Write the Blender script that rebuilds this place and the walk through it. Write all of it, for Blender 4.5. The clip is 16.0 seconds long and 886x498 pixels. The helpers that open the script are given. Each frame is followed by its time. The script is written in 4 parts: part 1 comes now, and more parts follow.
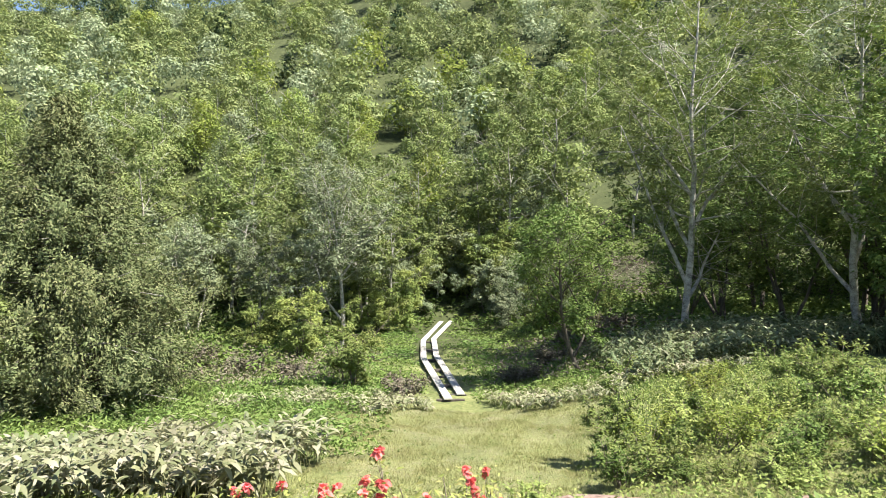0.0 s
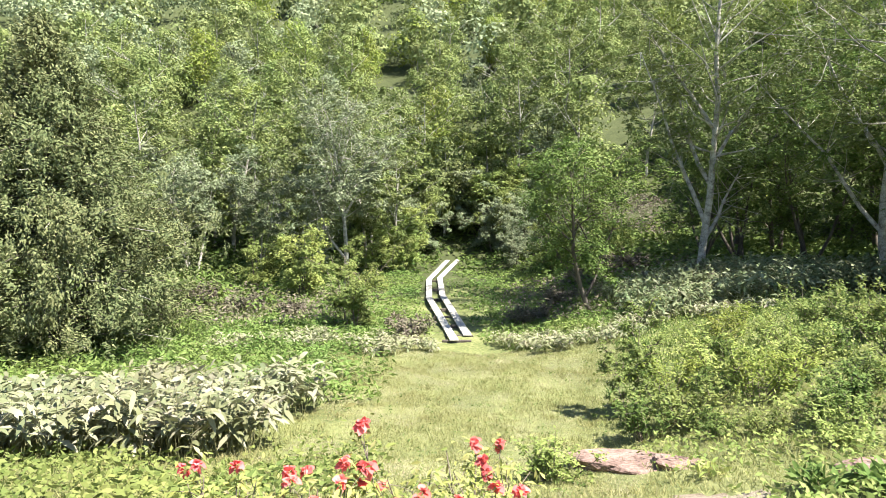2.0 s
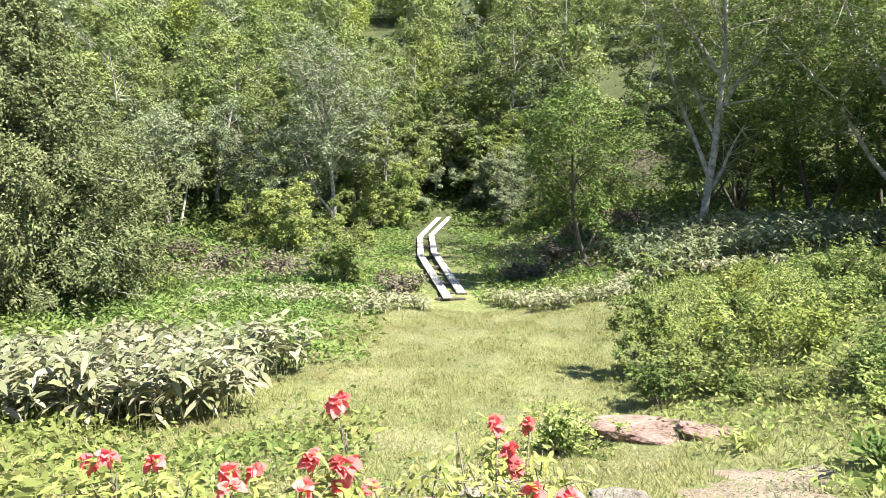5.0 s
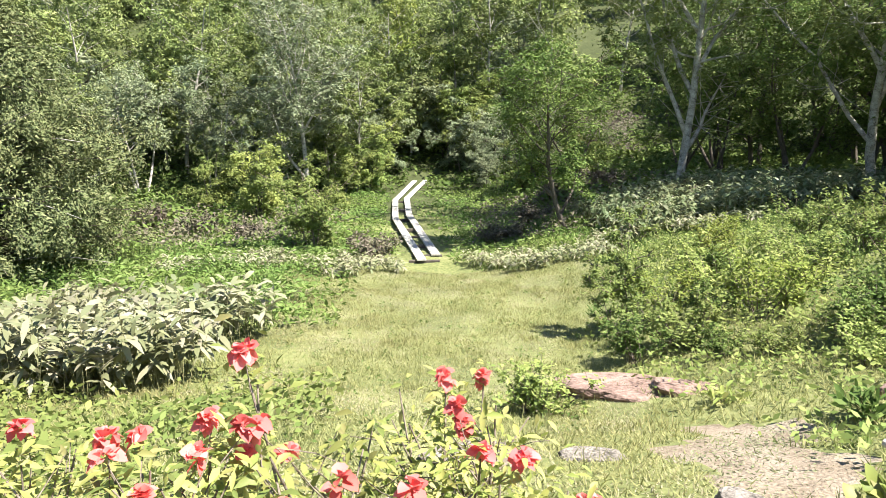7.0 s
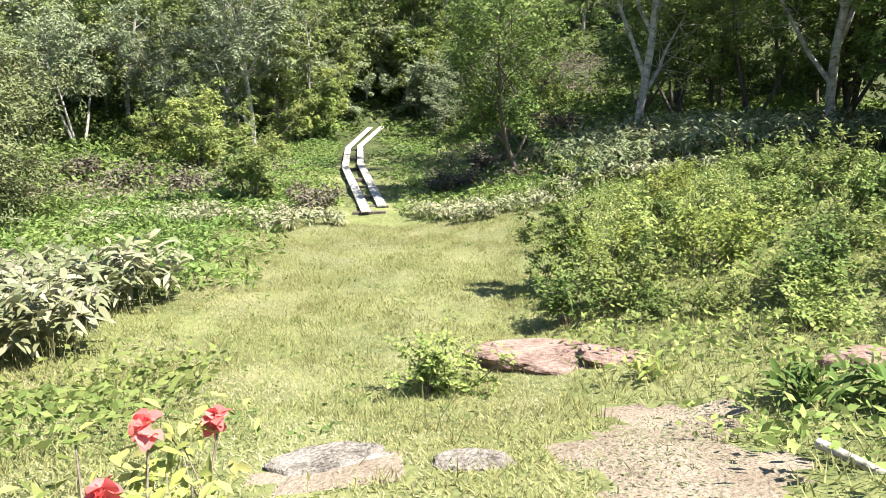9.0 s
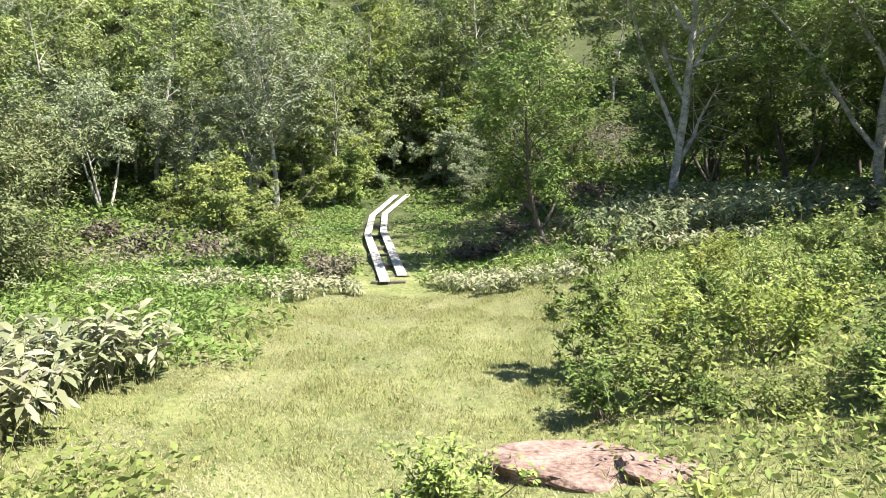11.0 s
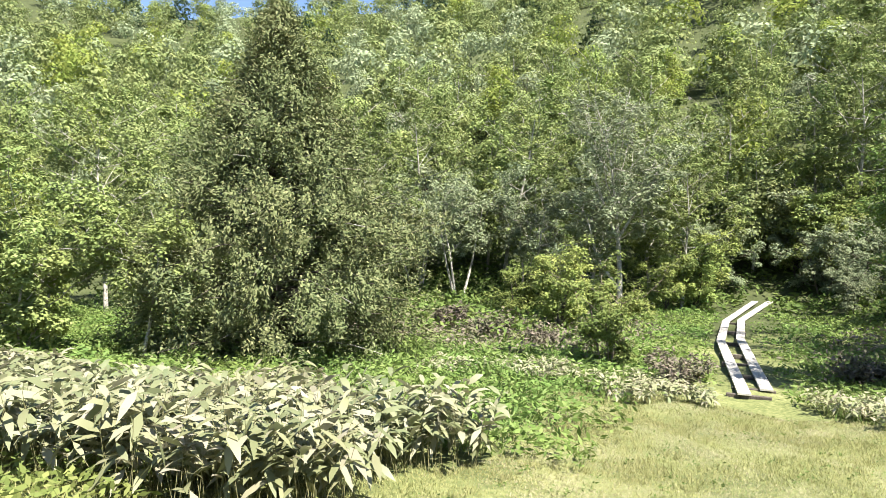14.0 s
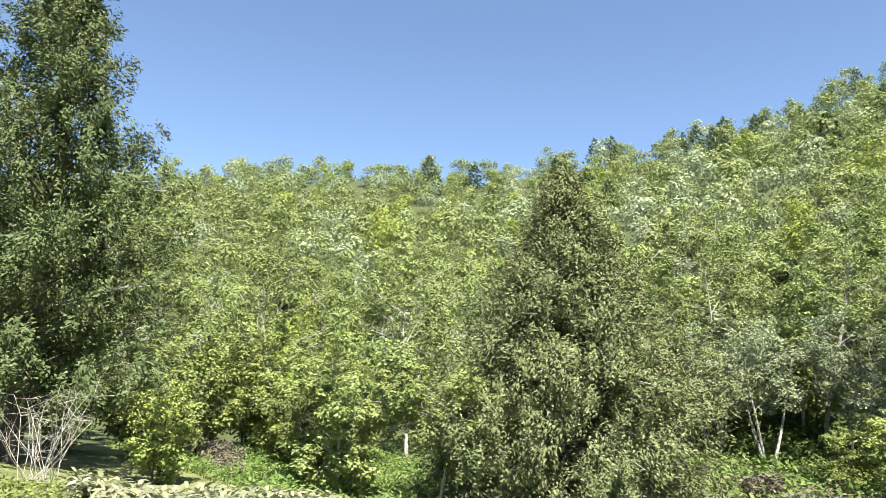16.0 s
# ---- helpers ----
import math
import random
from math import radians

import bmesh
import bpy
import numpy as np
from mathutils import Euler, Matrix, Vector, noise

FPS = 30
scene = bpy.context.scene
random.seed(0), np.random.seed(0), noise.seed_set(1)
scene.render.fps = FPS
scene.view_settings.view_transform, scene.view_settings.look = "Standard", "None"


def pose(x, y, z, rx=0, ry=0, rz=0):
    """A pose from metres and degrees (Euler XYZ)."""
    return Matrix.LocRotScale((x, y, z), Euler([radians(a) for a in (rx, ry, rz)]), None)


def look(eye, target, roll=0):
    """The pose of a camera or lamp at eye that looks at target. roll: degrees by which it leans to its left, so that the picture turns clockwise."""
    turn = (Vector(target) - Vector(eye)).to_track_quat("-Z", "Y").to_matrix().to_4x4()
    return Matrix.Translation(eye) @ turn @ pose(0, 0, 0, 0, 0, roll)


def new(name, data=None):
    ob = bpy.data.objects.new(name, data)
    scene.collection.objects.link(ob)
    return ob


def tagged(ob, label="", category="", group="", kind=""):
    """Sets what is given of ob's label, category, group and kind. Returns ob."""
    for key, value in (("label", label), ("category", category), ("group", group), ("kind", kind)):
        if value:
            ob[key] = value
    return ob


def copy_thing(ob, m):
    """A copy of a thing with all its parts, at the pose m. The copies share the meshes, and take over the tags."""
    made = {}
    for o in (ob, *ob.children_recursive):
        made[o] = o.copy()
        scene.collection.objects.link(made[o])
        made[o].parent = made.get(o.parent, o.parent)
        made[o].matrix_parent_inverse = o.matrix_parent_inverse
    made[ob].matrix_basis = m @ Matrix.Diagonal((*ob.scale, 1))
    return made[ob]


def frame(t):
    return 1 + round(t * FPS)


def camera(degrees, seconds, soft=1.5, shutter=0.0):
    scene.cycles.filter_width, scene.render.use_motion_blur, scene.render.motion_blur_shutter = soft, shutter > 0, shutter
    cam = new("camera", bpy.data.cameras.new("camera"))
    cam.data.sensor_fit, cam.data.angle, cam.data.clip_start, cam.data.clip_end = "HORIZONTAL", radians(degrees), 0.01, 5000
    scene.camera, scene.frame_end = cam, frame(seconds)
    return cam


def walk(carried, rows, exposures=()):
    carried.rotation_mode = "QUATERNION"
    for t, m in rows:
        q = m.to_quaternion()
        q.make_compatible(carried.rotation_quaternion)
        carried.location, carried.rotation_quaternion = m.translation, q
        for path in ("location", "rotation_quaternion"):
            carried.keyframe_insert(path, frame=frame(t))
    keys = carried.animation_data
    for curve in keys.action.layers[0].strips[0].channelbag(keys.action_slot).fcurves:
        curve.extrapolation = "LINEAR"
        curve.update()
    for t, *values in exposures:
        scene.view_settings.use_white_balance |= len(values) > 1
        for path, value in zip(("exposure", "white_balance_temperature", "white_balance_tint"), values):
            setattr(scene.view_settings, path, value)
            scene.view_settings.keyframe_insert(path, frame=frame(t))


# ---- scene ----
cam = camera(66.2, 16.0, soft=0.6)
# seconds, x, y, z, yaw, pitch, roll
ROWS = [
    (0.0, -0.040, 0.753, 1.394, -0.32, 0.26, 0.05),
    (0.5, -0.114, 1.074, 1.370, -0.03, -4.47, 0.06),
    (1.0, -0.080, 1.455, 1.261, 0.02, -6.91, -0.14),
    (1.5, -0.064, 1.877, 1.242, 0.23, -5.83, -0.12),
    (2.0, -0.014, 2.142, 1.226, 0.27, -4.85, -0.18),
    (2.5, 0.018, 2.347, 1.207, 0.45, -4.58, -0.06),
    (3.0, 0.054, 2.534, 1.186, 0.19, -4.44, -0.12),
    (3.5, 0.044, 2.775, 1.122, -0.05, -5.28, -0.05),
    (4.0, -0.006, 2.975, 1.049, -0.47, -6.81, -0.35),
    (6.5, -0.204, 3.989, 0.595, -0.96, -9.42, -0.07),
    (7.0, 0.071, 3.951, 0.588, -2.42, -10.99, 0.06),
    (7.5, 0.356, 4.073, 0.541, -3.81, -13.60, 0.24),
    (8.0, 0.586, 4.319, 0.565, -5.12, -16.05, 0.24),
    (10.5, 1.163, 5.977, 0.266, -4.46, -11.50, 0.44),
    (11.0, 1.199, 6.207, 0.261, -2.54, -9.64, 0.05),
    (11.5, 1.273, 6.478, 0.262, 3.28, -8.92, -0.35),
    (12.0, 1.247, 6.690, 0.120, 7.04, -7.63, -0.68),
    (12.5, 1.276, 6.947, -0.020, 10.60, -6.60, -0.55),
    (13.0, 1.257, 7.153, -0.164, 13.24, -6.60, -0.93),
    (13.5, 1.062, 7.476, -0.307, 16.71, -4.80, -1.07),
    (14.0, 0.797, 7.714, -0.316, 25.71, -1.09, -1.16),
    (14.5, 0.752, 7.750, -0.230, 34.44, 0.88, -1.57),
    (15.0, 0.737, 7.741, -0.143, 40.52, 2.52, -1.59),
    (15.5, 0.725, 7.688, -0.076, 45.28, 5.58, -1.73),
    (16.0, 0.719, 7.666, -0.034, 49.11, 10.57, -1.84),
]
walk(cam, [(t, pose(x, y, z, 90 + pitch, roll, yaw)) for t, x, y, z, yaw, pitch, roll in ROWS],
     exposures=[(0.0, 1.66), (1.2, 1.92), (10.5, 1.8), (13.5, 1.86), (14.5, 1.74), (16.0, 1.8)])

# ---- light ----
SUN_EL, SUN_AZ = 58.0, 114.0  # degrees above the horizon; degrees to the right of straight ahead
world = bpy.data.worlds.new("sky")
scene.world = world
world.use_nodes = True
wn = world.node_tree.nodes
sky = wn.new("ShaderNodeTexSky")
sky.sky_type, sky.sun_disc = "NISHITA", False
sky.sun_elevation, sky.sun_rotation = radians(SUN_EL), radians(SUN_AZ)
sky.altitude, sky.dust_density, sky.ozone_density = 1400, 0.6, 1.6
wn["Background"].inputs["Strength"].default_value = 0.072
world.node_tree.links.new(sky.outputs[0], wn["Background"].inputs[0])
sun_data = bpy.data.lights.new("sun", "SUN")
sun_data.energy, sun_data.angle, sun_data.color = 5.0, radians(0.53), (1.0, 0.95, 0.86)
sun = new("sun", sun_data)
sun_way = Vector((math.sin(radians(SUN_AZ)) * math.cos(radians(SUN_EL)), math.cos(radians(SUN_AZ)) * math.cos(radians(SUN_EL)), math.sin(radians(SUN_EL))))
sun.matrix_world = look(sun_way * 100, (0, 0, 0))


# ---- materials ----
def material(name):
    m = bpy.data.materials.new(name)
    m.use_nodes = True
    m.node_tree.nodes.clear()
    out = m.node_tree.nodes.new("ShaderNodeOutputMaterial")
    return m, m.node_tree.nodes, m.node_tree.links, out


def ramp(nodes, stops):
    r = nodes.new("ShaderNodeValToRGB")
    while len(r.color_ramp.elements) < len(stops):
        r.color_ramp.elements.new(0.5)
    for e, (p, c) in zip(r.color_ramp.elements, stops):
        e.position, e.color = p, (*c, 1)
    return r


SUMMER = (1.1, 0.98, 1.66)  # the leaf tones of a dry bright early summer


def foliage(name, colours, through_light=0.24, gloss=0.65, sheen=0.1, vary=0.22):
    """Leaves: each leaf takes its tone from the list, each plant shifts it a little."""
    m, n, l, out = material(name)
    geo, info = n.new("ShaderNodeNewGeometry"), n.new("ShaderNodeObjectInfo")
    mean = [sum(c[k] for c in colours) / len(colours) for k in range(3)]
    colours = [tuple(0.62 * c[k] + 0.38 * mean[k] for k in range(3)) for c in colours]
    r = ramp(n, [(i / max(1, len(colours) - 1), (c[0] * SUMMER[0], c[1] * SUMMER[1], c[2] * SUMMER[2])) for i, c in enumerate(colours)])
    l.new(geo.outputs["Random Per Island"], r.inputs[0])
    tex = n.new("ShaderNodeTexNoise")
    tex.inputs["Scale"].default_value = 0.35
    l.new(geo.outputs["Position"], tex.inputs["Vector"])
    hsv = n.new("ShaderNodeHueSaturation")
    val = n.new("ShaderNodeMath")
    val.operation = "MULTIPLY_ADD"
    val.inputs[1].default_value, val.inputs[2].default_value = vary * 2, 1 - vary
    l.new(info.outputs["Random"], val.inputs[0])
    l.new(val.outputs[0], hsv.inputs["Value"])
    hue = n.new("ShaderNodeMath")
    hue.operation = "MULTIPLY_ADD"
    hue.inputs[1].default_value, hue.inputs[2].default_value = 0.07, 0.465
    l.new(tex.outputs["Fac"], hue.inputs[0])
    l.new(hue.outputs[0], hsv.inputs["Hue"])
    l.new(r.outputs[0], hsv.inputs["Color"])
    bs = n.new("ShaderNodeBsdfPrincipled")
    bs.inputs["Roughness"].default_value = gloss
    bs.inputs["Specular IOR Level"].default_value = sheen
    l.new(hsv.outputs[0], bs.inputs["Base Color"])
    tr = n.new("ShaderNodeBsdfTranslucent")
    l.new(hsv.outputs[0], tr.inputs["Color"])
    mix = n.new("ShaderNodeMixShader")
    mix.inputs[0].default_value = through_light
    l.new(bs.outputs[0], mix.inputs[1])
    l.new(tr.outputs[0], mix.inputs[2])
    l.new(mix.outputs[0], out.inputs["Surface"])
    return m


def rough(name, stops, scale, detail=8, bump=0.3, roughness=0.9, stretch=(1, 1, 1), second=None, vary=0.0):
    """A matt natural surface: noise at two scales through a colour ramp, with relief."""
    m, n, l, out = material(name)
    geo = n.new("ShaderNodeNewGeometry")
    mp = n.new("ShaderNodeMapping")
    mp.inputs["Scale"].default_value = stretch
    l.new(geo.outputs["Position"], mp.inputs["Vector"])
    a, b = n.new("ShaderNodeTexNoise"), n.new("ShaderNodeTexNoise")
    a.inputs["Scale"].default_value, a.inputs["Detail"].default_value = scale, detail
    b.inputs["Scale"].default_value, b.inputs["Detail"].default_value = second or scale * 6, detail
    l.new(mp.outputs[0], a.inputs["Vector"])
    l.new(mp.outputs[0], b.inputs["Vector"])
    mx = n.new("ShaderNodeMath")
    mx.operation = "MULTIPLY_ADD"
    mx.inputs[1].default_value = 0.5
    half = n.new("ShaderNodeMath")
    half.operation = "MULTIPLY"
    half.inputs[1].default_value = 0.5
    l.new(b.outputs["Fac"], half.inputs[0])
    l.new(a.outputs["Fac"], mx.inputs[0])
    l.new(half.outputs[0], mx.inputs[2])
    r = ramp(n, [(p, tuple(v * 0.8 for v in c)) for p, c in stops])
    l.new(mx.outputs[0], r.inputs[0])
    hsv = n.new("ShaderNodeHueSaturation")
    info = n.new("ShaderNodeObjectInfo")
    v = n.new("ShaderNodeMath")
    v.operation = "MULTIPLY_ADD"
    v.inputs[1].default_value, v.inputs[2].default_value = vary * 2, 1 - vary
    l.new(info.outputs["Random"], v.inputs[0])
    l.new(v.outputs[0], hsv.inputs["Value"])
    l.new(r.outputs[0], hsv.inputs["Color"])
    bs = n.new("ShaderNodeBsdfPrincipled")
    bs.inputs["Roughness"].default_value = roughness
    bs.inputs["Specular IOR Level"].default_value = 0.25
    l.new(hsv.outputs[0], bs.inputs["Base Color"])
    bp = n.new("ShaderNodeBump")
    bp.inputs["Strength"].default_value, bp.inputs["Distance"].default_value = bump, 0.03
    l.new(b.outputs["Fac"], bp.inputs["Height"])
    l.new(bp.outputs[0], bs.inputs["Normal"])
    l.new(bs.outputs[0], out.inputs["Surface"])
    return m


M_MEADOW = rough("meadow soil and moss", [(0.34, (0.07, 0.085, 0.03)), (0.46, (0.15, 0.17, 0.06)), (0.56, (0.22, 0.235, 0.09)), (0.7, (0.31, 0.3, 0.15))], 0.7, second=11, bump=0.7)
M_SOIL = rough("trodden sandy soil with dry litter", [(0.34, (0.17, 0.13, 0.09)), (0.46, (0.27, 0.215, 0.16)), (0.56, (0.34, 0.28, 0.215)), (0.7, (0.4, 0.345, 0.27))], 2.2, second=30, bump=0.9)
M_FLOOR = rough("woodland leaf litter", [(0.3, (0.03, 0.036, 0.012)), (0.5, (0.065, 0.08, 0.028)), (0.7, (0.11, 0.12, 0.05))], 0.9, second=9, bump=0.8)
M_GRASS = foliage("meadow grass", [(0.14, 0.19, 0.04), (0.24, 0.285, 0.066), (0.325, 0.36, 0.09), (0.41, 0.41, 0.13)], 0.35, 0.7, 0.1)
M_STRAW = foliage("bleached meadow grass", [(0.26, 0.31, 0.09), (0.36, 0.38, 0.13), (0.44, 0.43, 0.18)], 0.3, 0.7, 0.1)
M_FERN = foliage("bright undergrowth", [(0.07, 0.14, 0.02), (0.13, 0.22, 0.03), (0.2, 0.28, 0.06)], 0.3)
M_SASA = foliage("dwarf bamboo leaf", [(0.1, 0.155, 0.036), (0.2, 0.25, 0.065), (0.31, 0.345, 0.115), (0.43, 0.43, 0.2)], 0.25, 0.5, 0.35)
# M_SASA toned darker: the birches' shade on the bank is in the colour.
M_SASASHADE = foliage("dwarf bamboo leaf darkened for bank shade", [(0.06, 0.115, 0.026), (0.115, 0.18, 0.045), (0.18, 0.24, 0.065), (0.3, 0.33, 0.13)], 0.2, 0.5, 0.3)
M_SASADRY = foliage("dry dwarf bamboo leaf", [(0.11, 0.17, 0.04), (0.2, 0.26, 0.07), (0.28, 0.31, 0.11), (0.31, 0.29, 0.14)], 0.25, 0.6, 0.25)
M_CULM = rough("bamboo culm", [(0.3, (0.16, 0.17, 0.06)), (0.7, (0.4, 0.36, 0.2))], 6, bump=0.1)
M_BIRCH = foliage("birch leaf", [(0.09, 0.145, 0.024), (0.17, 0.24, 0.046), (0.26, 0.325, 0.075)])
M_FRESH = foliage("fresh light-green leaf", [(0.12, 0.2, 0.022), (0.21, 0.29, 0.038), (0.31, 0.37, 0.06)], 0.35)
M_DARK = foliage("dark-green leaf", [(0.055, 0.11, 0.016), (0.11, 0.18, 0.028), (0.18, 0.26, 0.042)])
M_GREY = foliage("grey-green leaf", [(0.12, 0.18, 0.055), (0.21, 0.28, 0.095), (0.31, 0.375, 0.135)], 0.25)
M_WOODS = foliage("far woodland leaf", [(0.1, 0.155, 0.03), (0.175, 0.235, 0.052), (0.255, 0.315, 0.08)])
M_PINE = foliage("dark conifer needles", [(0.025, 0.055, 0.016), (0.045, 0.085, 0.024), (0.07, 0.115, 0.032)], 0.15)
M_CYPRESS = foliage("olive cypress spray", [(0.04, 0.066, 0.016), (0.085, 0.12, 0.028), (0.14, 0.18, 0.046), (0.22, 0.25, 0.075)], 0.12, 0.7, 0.1)
M_CEDAR = foliage("dark-green cypress spray", [(0.038, 0.075, 0.015), (0.08, 0.13, 0.027), (0.135, 0.19, 0.045), (0.21, 0.26, 0.075)], 0.12, 0.7, 0.1)
M_BROWN = foliage("reddish-brown shrub leaf", [(0.07, 0.08, 0.03), (0.13, 0.13, 0.055), (0.21, 0.18, 0.1), (0.11, 0.15, 0.03)], 0.2)
M_LITTER = foliage("pale dry brushwood", [(0.13, 0.12, 0.07), (0.22, 0.19, 0.11), (0.26, 0.24, 0.13), (0.14, 0.17, 0.05)], 0.15)
M_BUSH = foliage("shrub leaf", [(0.11, 0.185, 0.028), (0.21, 0.29, 0.05), (0.32, 0.39, 0.08)], 0.35)
M_AZALEA = foliage("azalea leaf", [(0.13, 0.22, 0.03), (0.25, 0.33, 0.05), (0.38, 0.42, 0.075), (0.26, 0.25, 0.07)], 0.35, 0.5, 0.25)
M_PETAL = foliage("coral azalea petal", [(0.62, 0.1, 0.055), (0.7, 0.17, 0.09), (0.74, 0.3, 0.17)], 0.3, 0.6, 0.15)
M_BARK = rough("grey-brown bark", [(0.3, (0.05, 0.042, 0.033)), (0.7, (0.2, 0.17, 0.14))], 3, bump=0.7, stretch=(3, 3, 0.6), vary=0.2)
M_PALE = rough("pale birch bark", [(0.36, (0.13, 0.11, 0.095)), (0.48, (0.42, 0.39, 0.34)), (0.64, (0.68, 0.64, 0.57))], 2.5, bump=0.5, stretch=(1.5, 1.5, 2.2))
M_TWIG = rough("twig bark", [(0.36, (0.1, 0.075, 0.055)), (0.64, (0.36, 0.3, 0.24))], 8, bump=0.3)
M_PLANK = rough("sun-bleached plank", [(0.3, (0.34, 0.31, 0.27)), (0.5, (0.52, 0.49, 0.44)), (0.7, (0.64, 0.61, 0.56))], 1.6, bump=0.35, stretch=(7, 0.7, 1), roughness=0.8, vary=0.1)
M_ROCK = rough("reddish flat rock", [(0.36, (0.1, 0.065, 0.05)), (0.5, (0.27, 0.18, 0.15)), (0.64, (0.37, 0.28, 0.23))], 3.0, bump=0.8)
M_STONE = rough("pale grey stone", [(0.36, (0.08, 0.07, 0.06)), (0.5, (0.25, 0.22, 0.19)), (0.64, (0.42, 0.38, 0.33))], 6, bump=1.0)


# ---- terrain ----
def clamp01(v):
    return np.clip(v, 0, 1)


def height(x, y):
    """Ground height: a slope down to a flat meadow, then a wooded hill all round the front."""
    x, y = np.asarray(x, float), np.asarray(y, float)
    z = np.interp(y, [-60, 0, 4, 8, 11, 13.3, 15.2, 20, 26, 34, 44, 51, 60], [6, 0.0, -0.85, -1.8, -2.7, -3.2, -3.42, -3.9, -4.4, -4.45, -4.38, -3.88, -3.2])
    z = z + clamp01((x - 3.2) / 9) * 1.9 * clamp01((y - 5) / 8)
    z = z + 0.06 * np.sin(x * 1.3 + 0.5 * y) * np.sin(y * 0.9 + 1) + 0.025 * np.sin(3.1 * x + 2 * y)
    r, az = np.hypot(x, y), np.degrees(np.arctan2(x, y))
    top = np.interp(az, [-180, -130, -95, -68, -45, -30, -18, 0, 40, 100, 140, 180], [6, 8, 40, 57, 63, 67, 81, 102, 106, 60, 10, 6])
    u = (r - 52) / 160
    s = np.where(u < 0, 0, np.where(u < 1, clamp01(u) ** 1.15, 1 - 0.35 * clamp01((u - 1) / 2)))
    bump = 3.0 * np.sin(x * 0.05 + 1) * np.sin(y * 0.043) * clamp01(u * 3)
    far = 1 - clamp01((r - 700) / 1500)
    return z + (s * top + bump) * far


def h1(x, y):
    return float(height(x, y))


def mesh_object(name, verts, faces, mat, parent=None, smooth=False):
    me = bpy.data.meshes.new(name)
    verts, faces = np.asarray(verts, np.float32), np.asarray(faces, np.int32)
    k = faces.shape[1]
    me.vertices.add(len(verts))
    me.vertices.foreach_set("co", verts.ravel())
    me.loops.add(faces.size)
    me.loops.foreach_set("vertex_index", faces.ravel())
    me.polygons.add(len(faces))
    me.polygons.foreach_set("loop_start", np.arange(0, faces.size, k, dtype=np.int32))
    me.update(calc_edges=True)
    if smooth:
        me.polygons.foreach_set("use_smooth", np.ones(len(faces), bool))
    me.materials.append(mat)
    ob = new(name, me)
    if parent:
        ob.parent = parent
    return ob


def part(name, bm, mat, parent, label=""):
    me = bpy.data.meshes.new(name)
    bm.to_mesh(me)
    bm.free()
    me.materials.append(mat)
    ob = new(name, me)
    ob.parent = parent
    return tagged(ob, label)


def bare(x, y):
    """The trodden patch of soil beside the path."""
    x, y = x + 0.12 * np.sin(y * 5), y + 0.12 * np.sin(x * 6)
    return (((x - 2.65) / 0.62) ** 2 + ((y - 8.5) / 1.0) ** 2 < 1) | (((x - 3.15) / 0.5) ** 2 + ((y - 9.7) / 0.7) ** 2 < 1) | (((x - 0.6) / 0.5) ** 2 + ((y - 8.9) / 0.35) ** 2 < 1)


def build_ground():
    ax = np.concatenate([-np.geomspace(3000, 34, 40), np.arange(-33, -1, 0.5), np.arange(-1, 6, 0.2), np.arange(6, 33.1, 0.5), np.geomspace(34, 3000, 40)])
    ay = np.concatenate([-np.geomspace(3000, 6, 24), np.arange(-5, 5, 0.5), np.arange(5, 13, 0.2), np.arange(13, 50.1, 0.5), np.geomspace(51, 3000, 50)])
    gx, gy = np.meshgrid(ax, ay)
    v = np.stack([gx, gy, height(gx, gy)], -1).reshape(-1, 3)
    i = np.arange((len(ay) - 1) * len(ax)).reshape(len(ay) - 1, len(ax))[:, :-1].ravel()
    f = np.stack([i, i + 1, i + len(ax) + 1, i + len(ax)], -1)
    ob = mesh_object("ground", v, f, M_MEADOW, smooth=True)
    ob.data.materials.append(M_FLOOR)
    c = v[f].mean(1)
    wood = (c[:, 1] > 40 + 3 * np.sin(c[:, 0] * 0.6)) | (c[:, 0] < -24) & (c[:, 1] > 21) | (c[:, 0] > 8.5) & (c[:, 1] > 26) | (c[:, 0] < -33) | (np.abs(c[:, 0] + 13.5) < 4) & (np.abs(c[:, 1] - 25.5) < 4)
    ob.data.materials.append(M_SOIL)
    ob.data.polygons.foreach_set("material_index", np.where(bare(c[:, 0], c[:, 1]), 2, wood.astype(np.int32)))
    tagged(ob, "grassy valley ground rising to a wooded hillside", "ground", kind="structure")


build_ground()


# ---- plant building ----
def unit(v):
    return v / np.maximum(np.linalg.norm(v, axis=-1, keepdims=True), 1e-9)


def leaf_quads(rng, at, size, along=None, up=0.6, slim=0.55, bend=0.0, facing=None, tri=False):
    """Pointed leaves, each two triangles across a fold, at the given places."""
    n = len(at)
    size = np.broadcast_to(np.asarray(size, float), (n,)) * rng.uniform(0.7, 1.3, n)
    d = rng.normal(size=(n, 3)) if along is None else along + rng.normal(size=(n, 3)) * 0.35
    if along is None:
        d[:, 2] *= 0.5
    d = unit(d)
    nrm = rng.normal(size=(n, 3))
    nrm[:, 2] += up * 2
    if facing is not None:
        nrm = nrm * 0.38 + facing
        d = d if along is not None else unit(np.cross(nrm, rng.normal(size=(n, 3))))
    side = unit(np.cross(d, nrm)) * (size * slim * 0.5)[:, None]
    d = d * size[:, None]
    dip = np.zeros((n, 3))
    dip[:, 2] = -bend * size
    if tri:
        return np.stack([at - side, at + side, at + d], 1).reshape(-1, 3), np.arange(3 * n).reshape(n, 3)
    mid = at + d * 0.45
    v = np.stack([at, mid + side, at + d + dip, mid - side], 1).reshape(-1, 3)
    return v, np.arange(4 * n).reshape(n, 4)


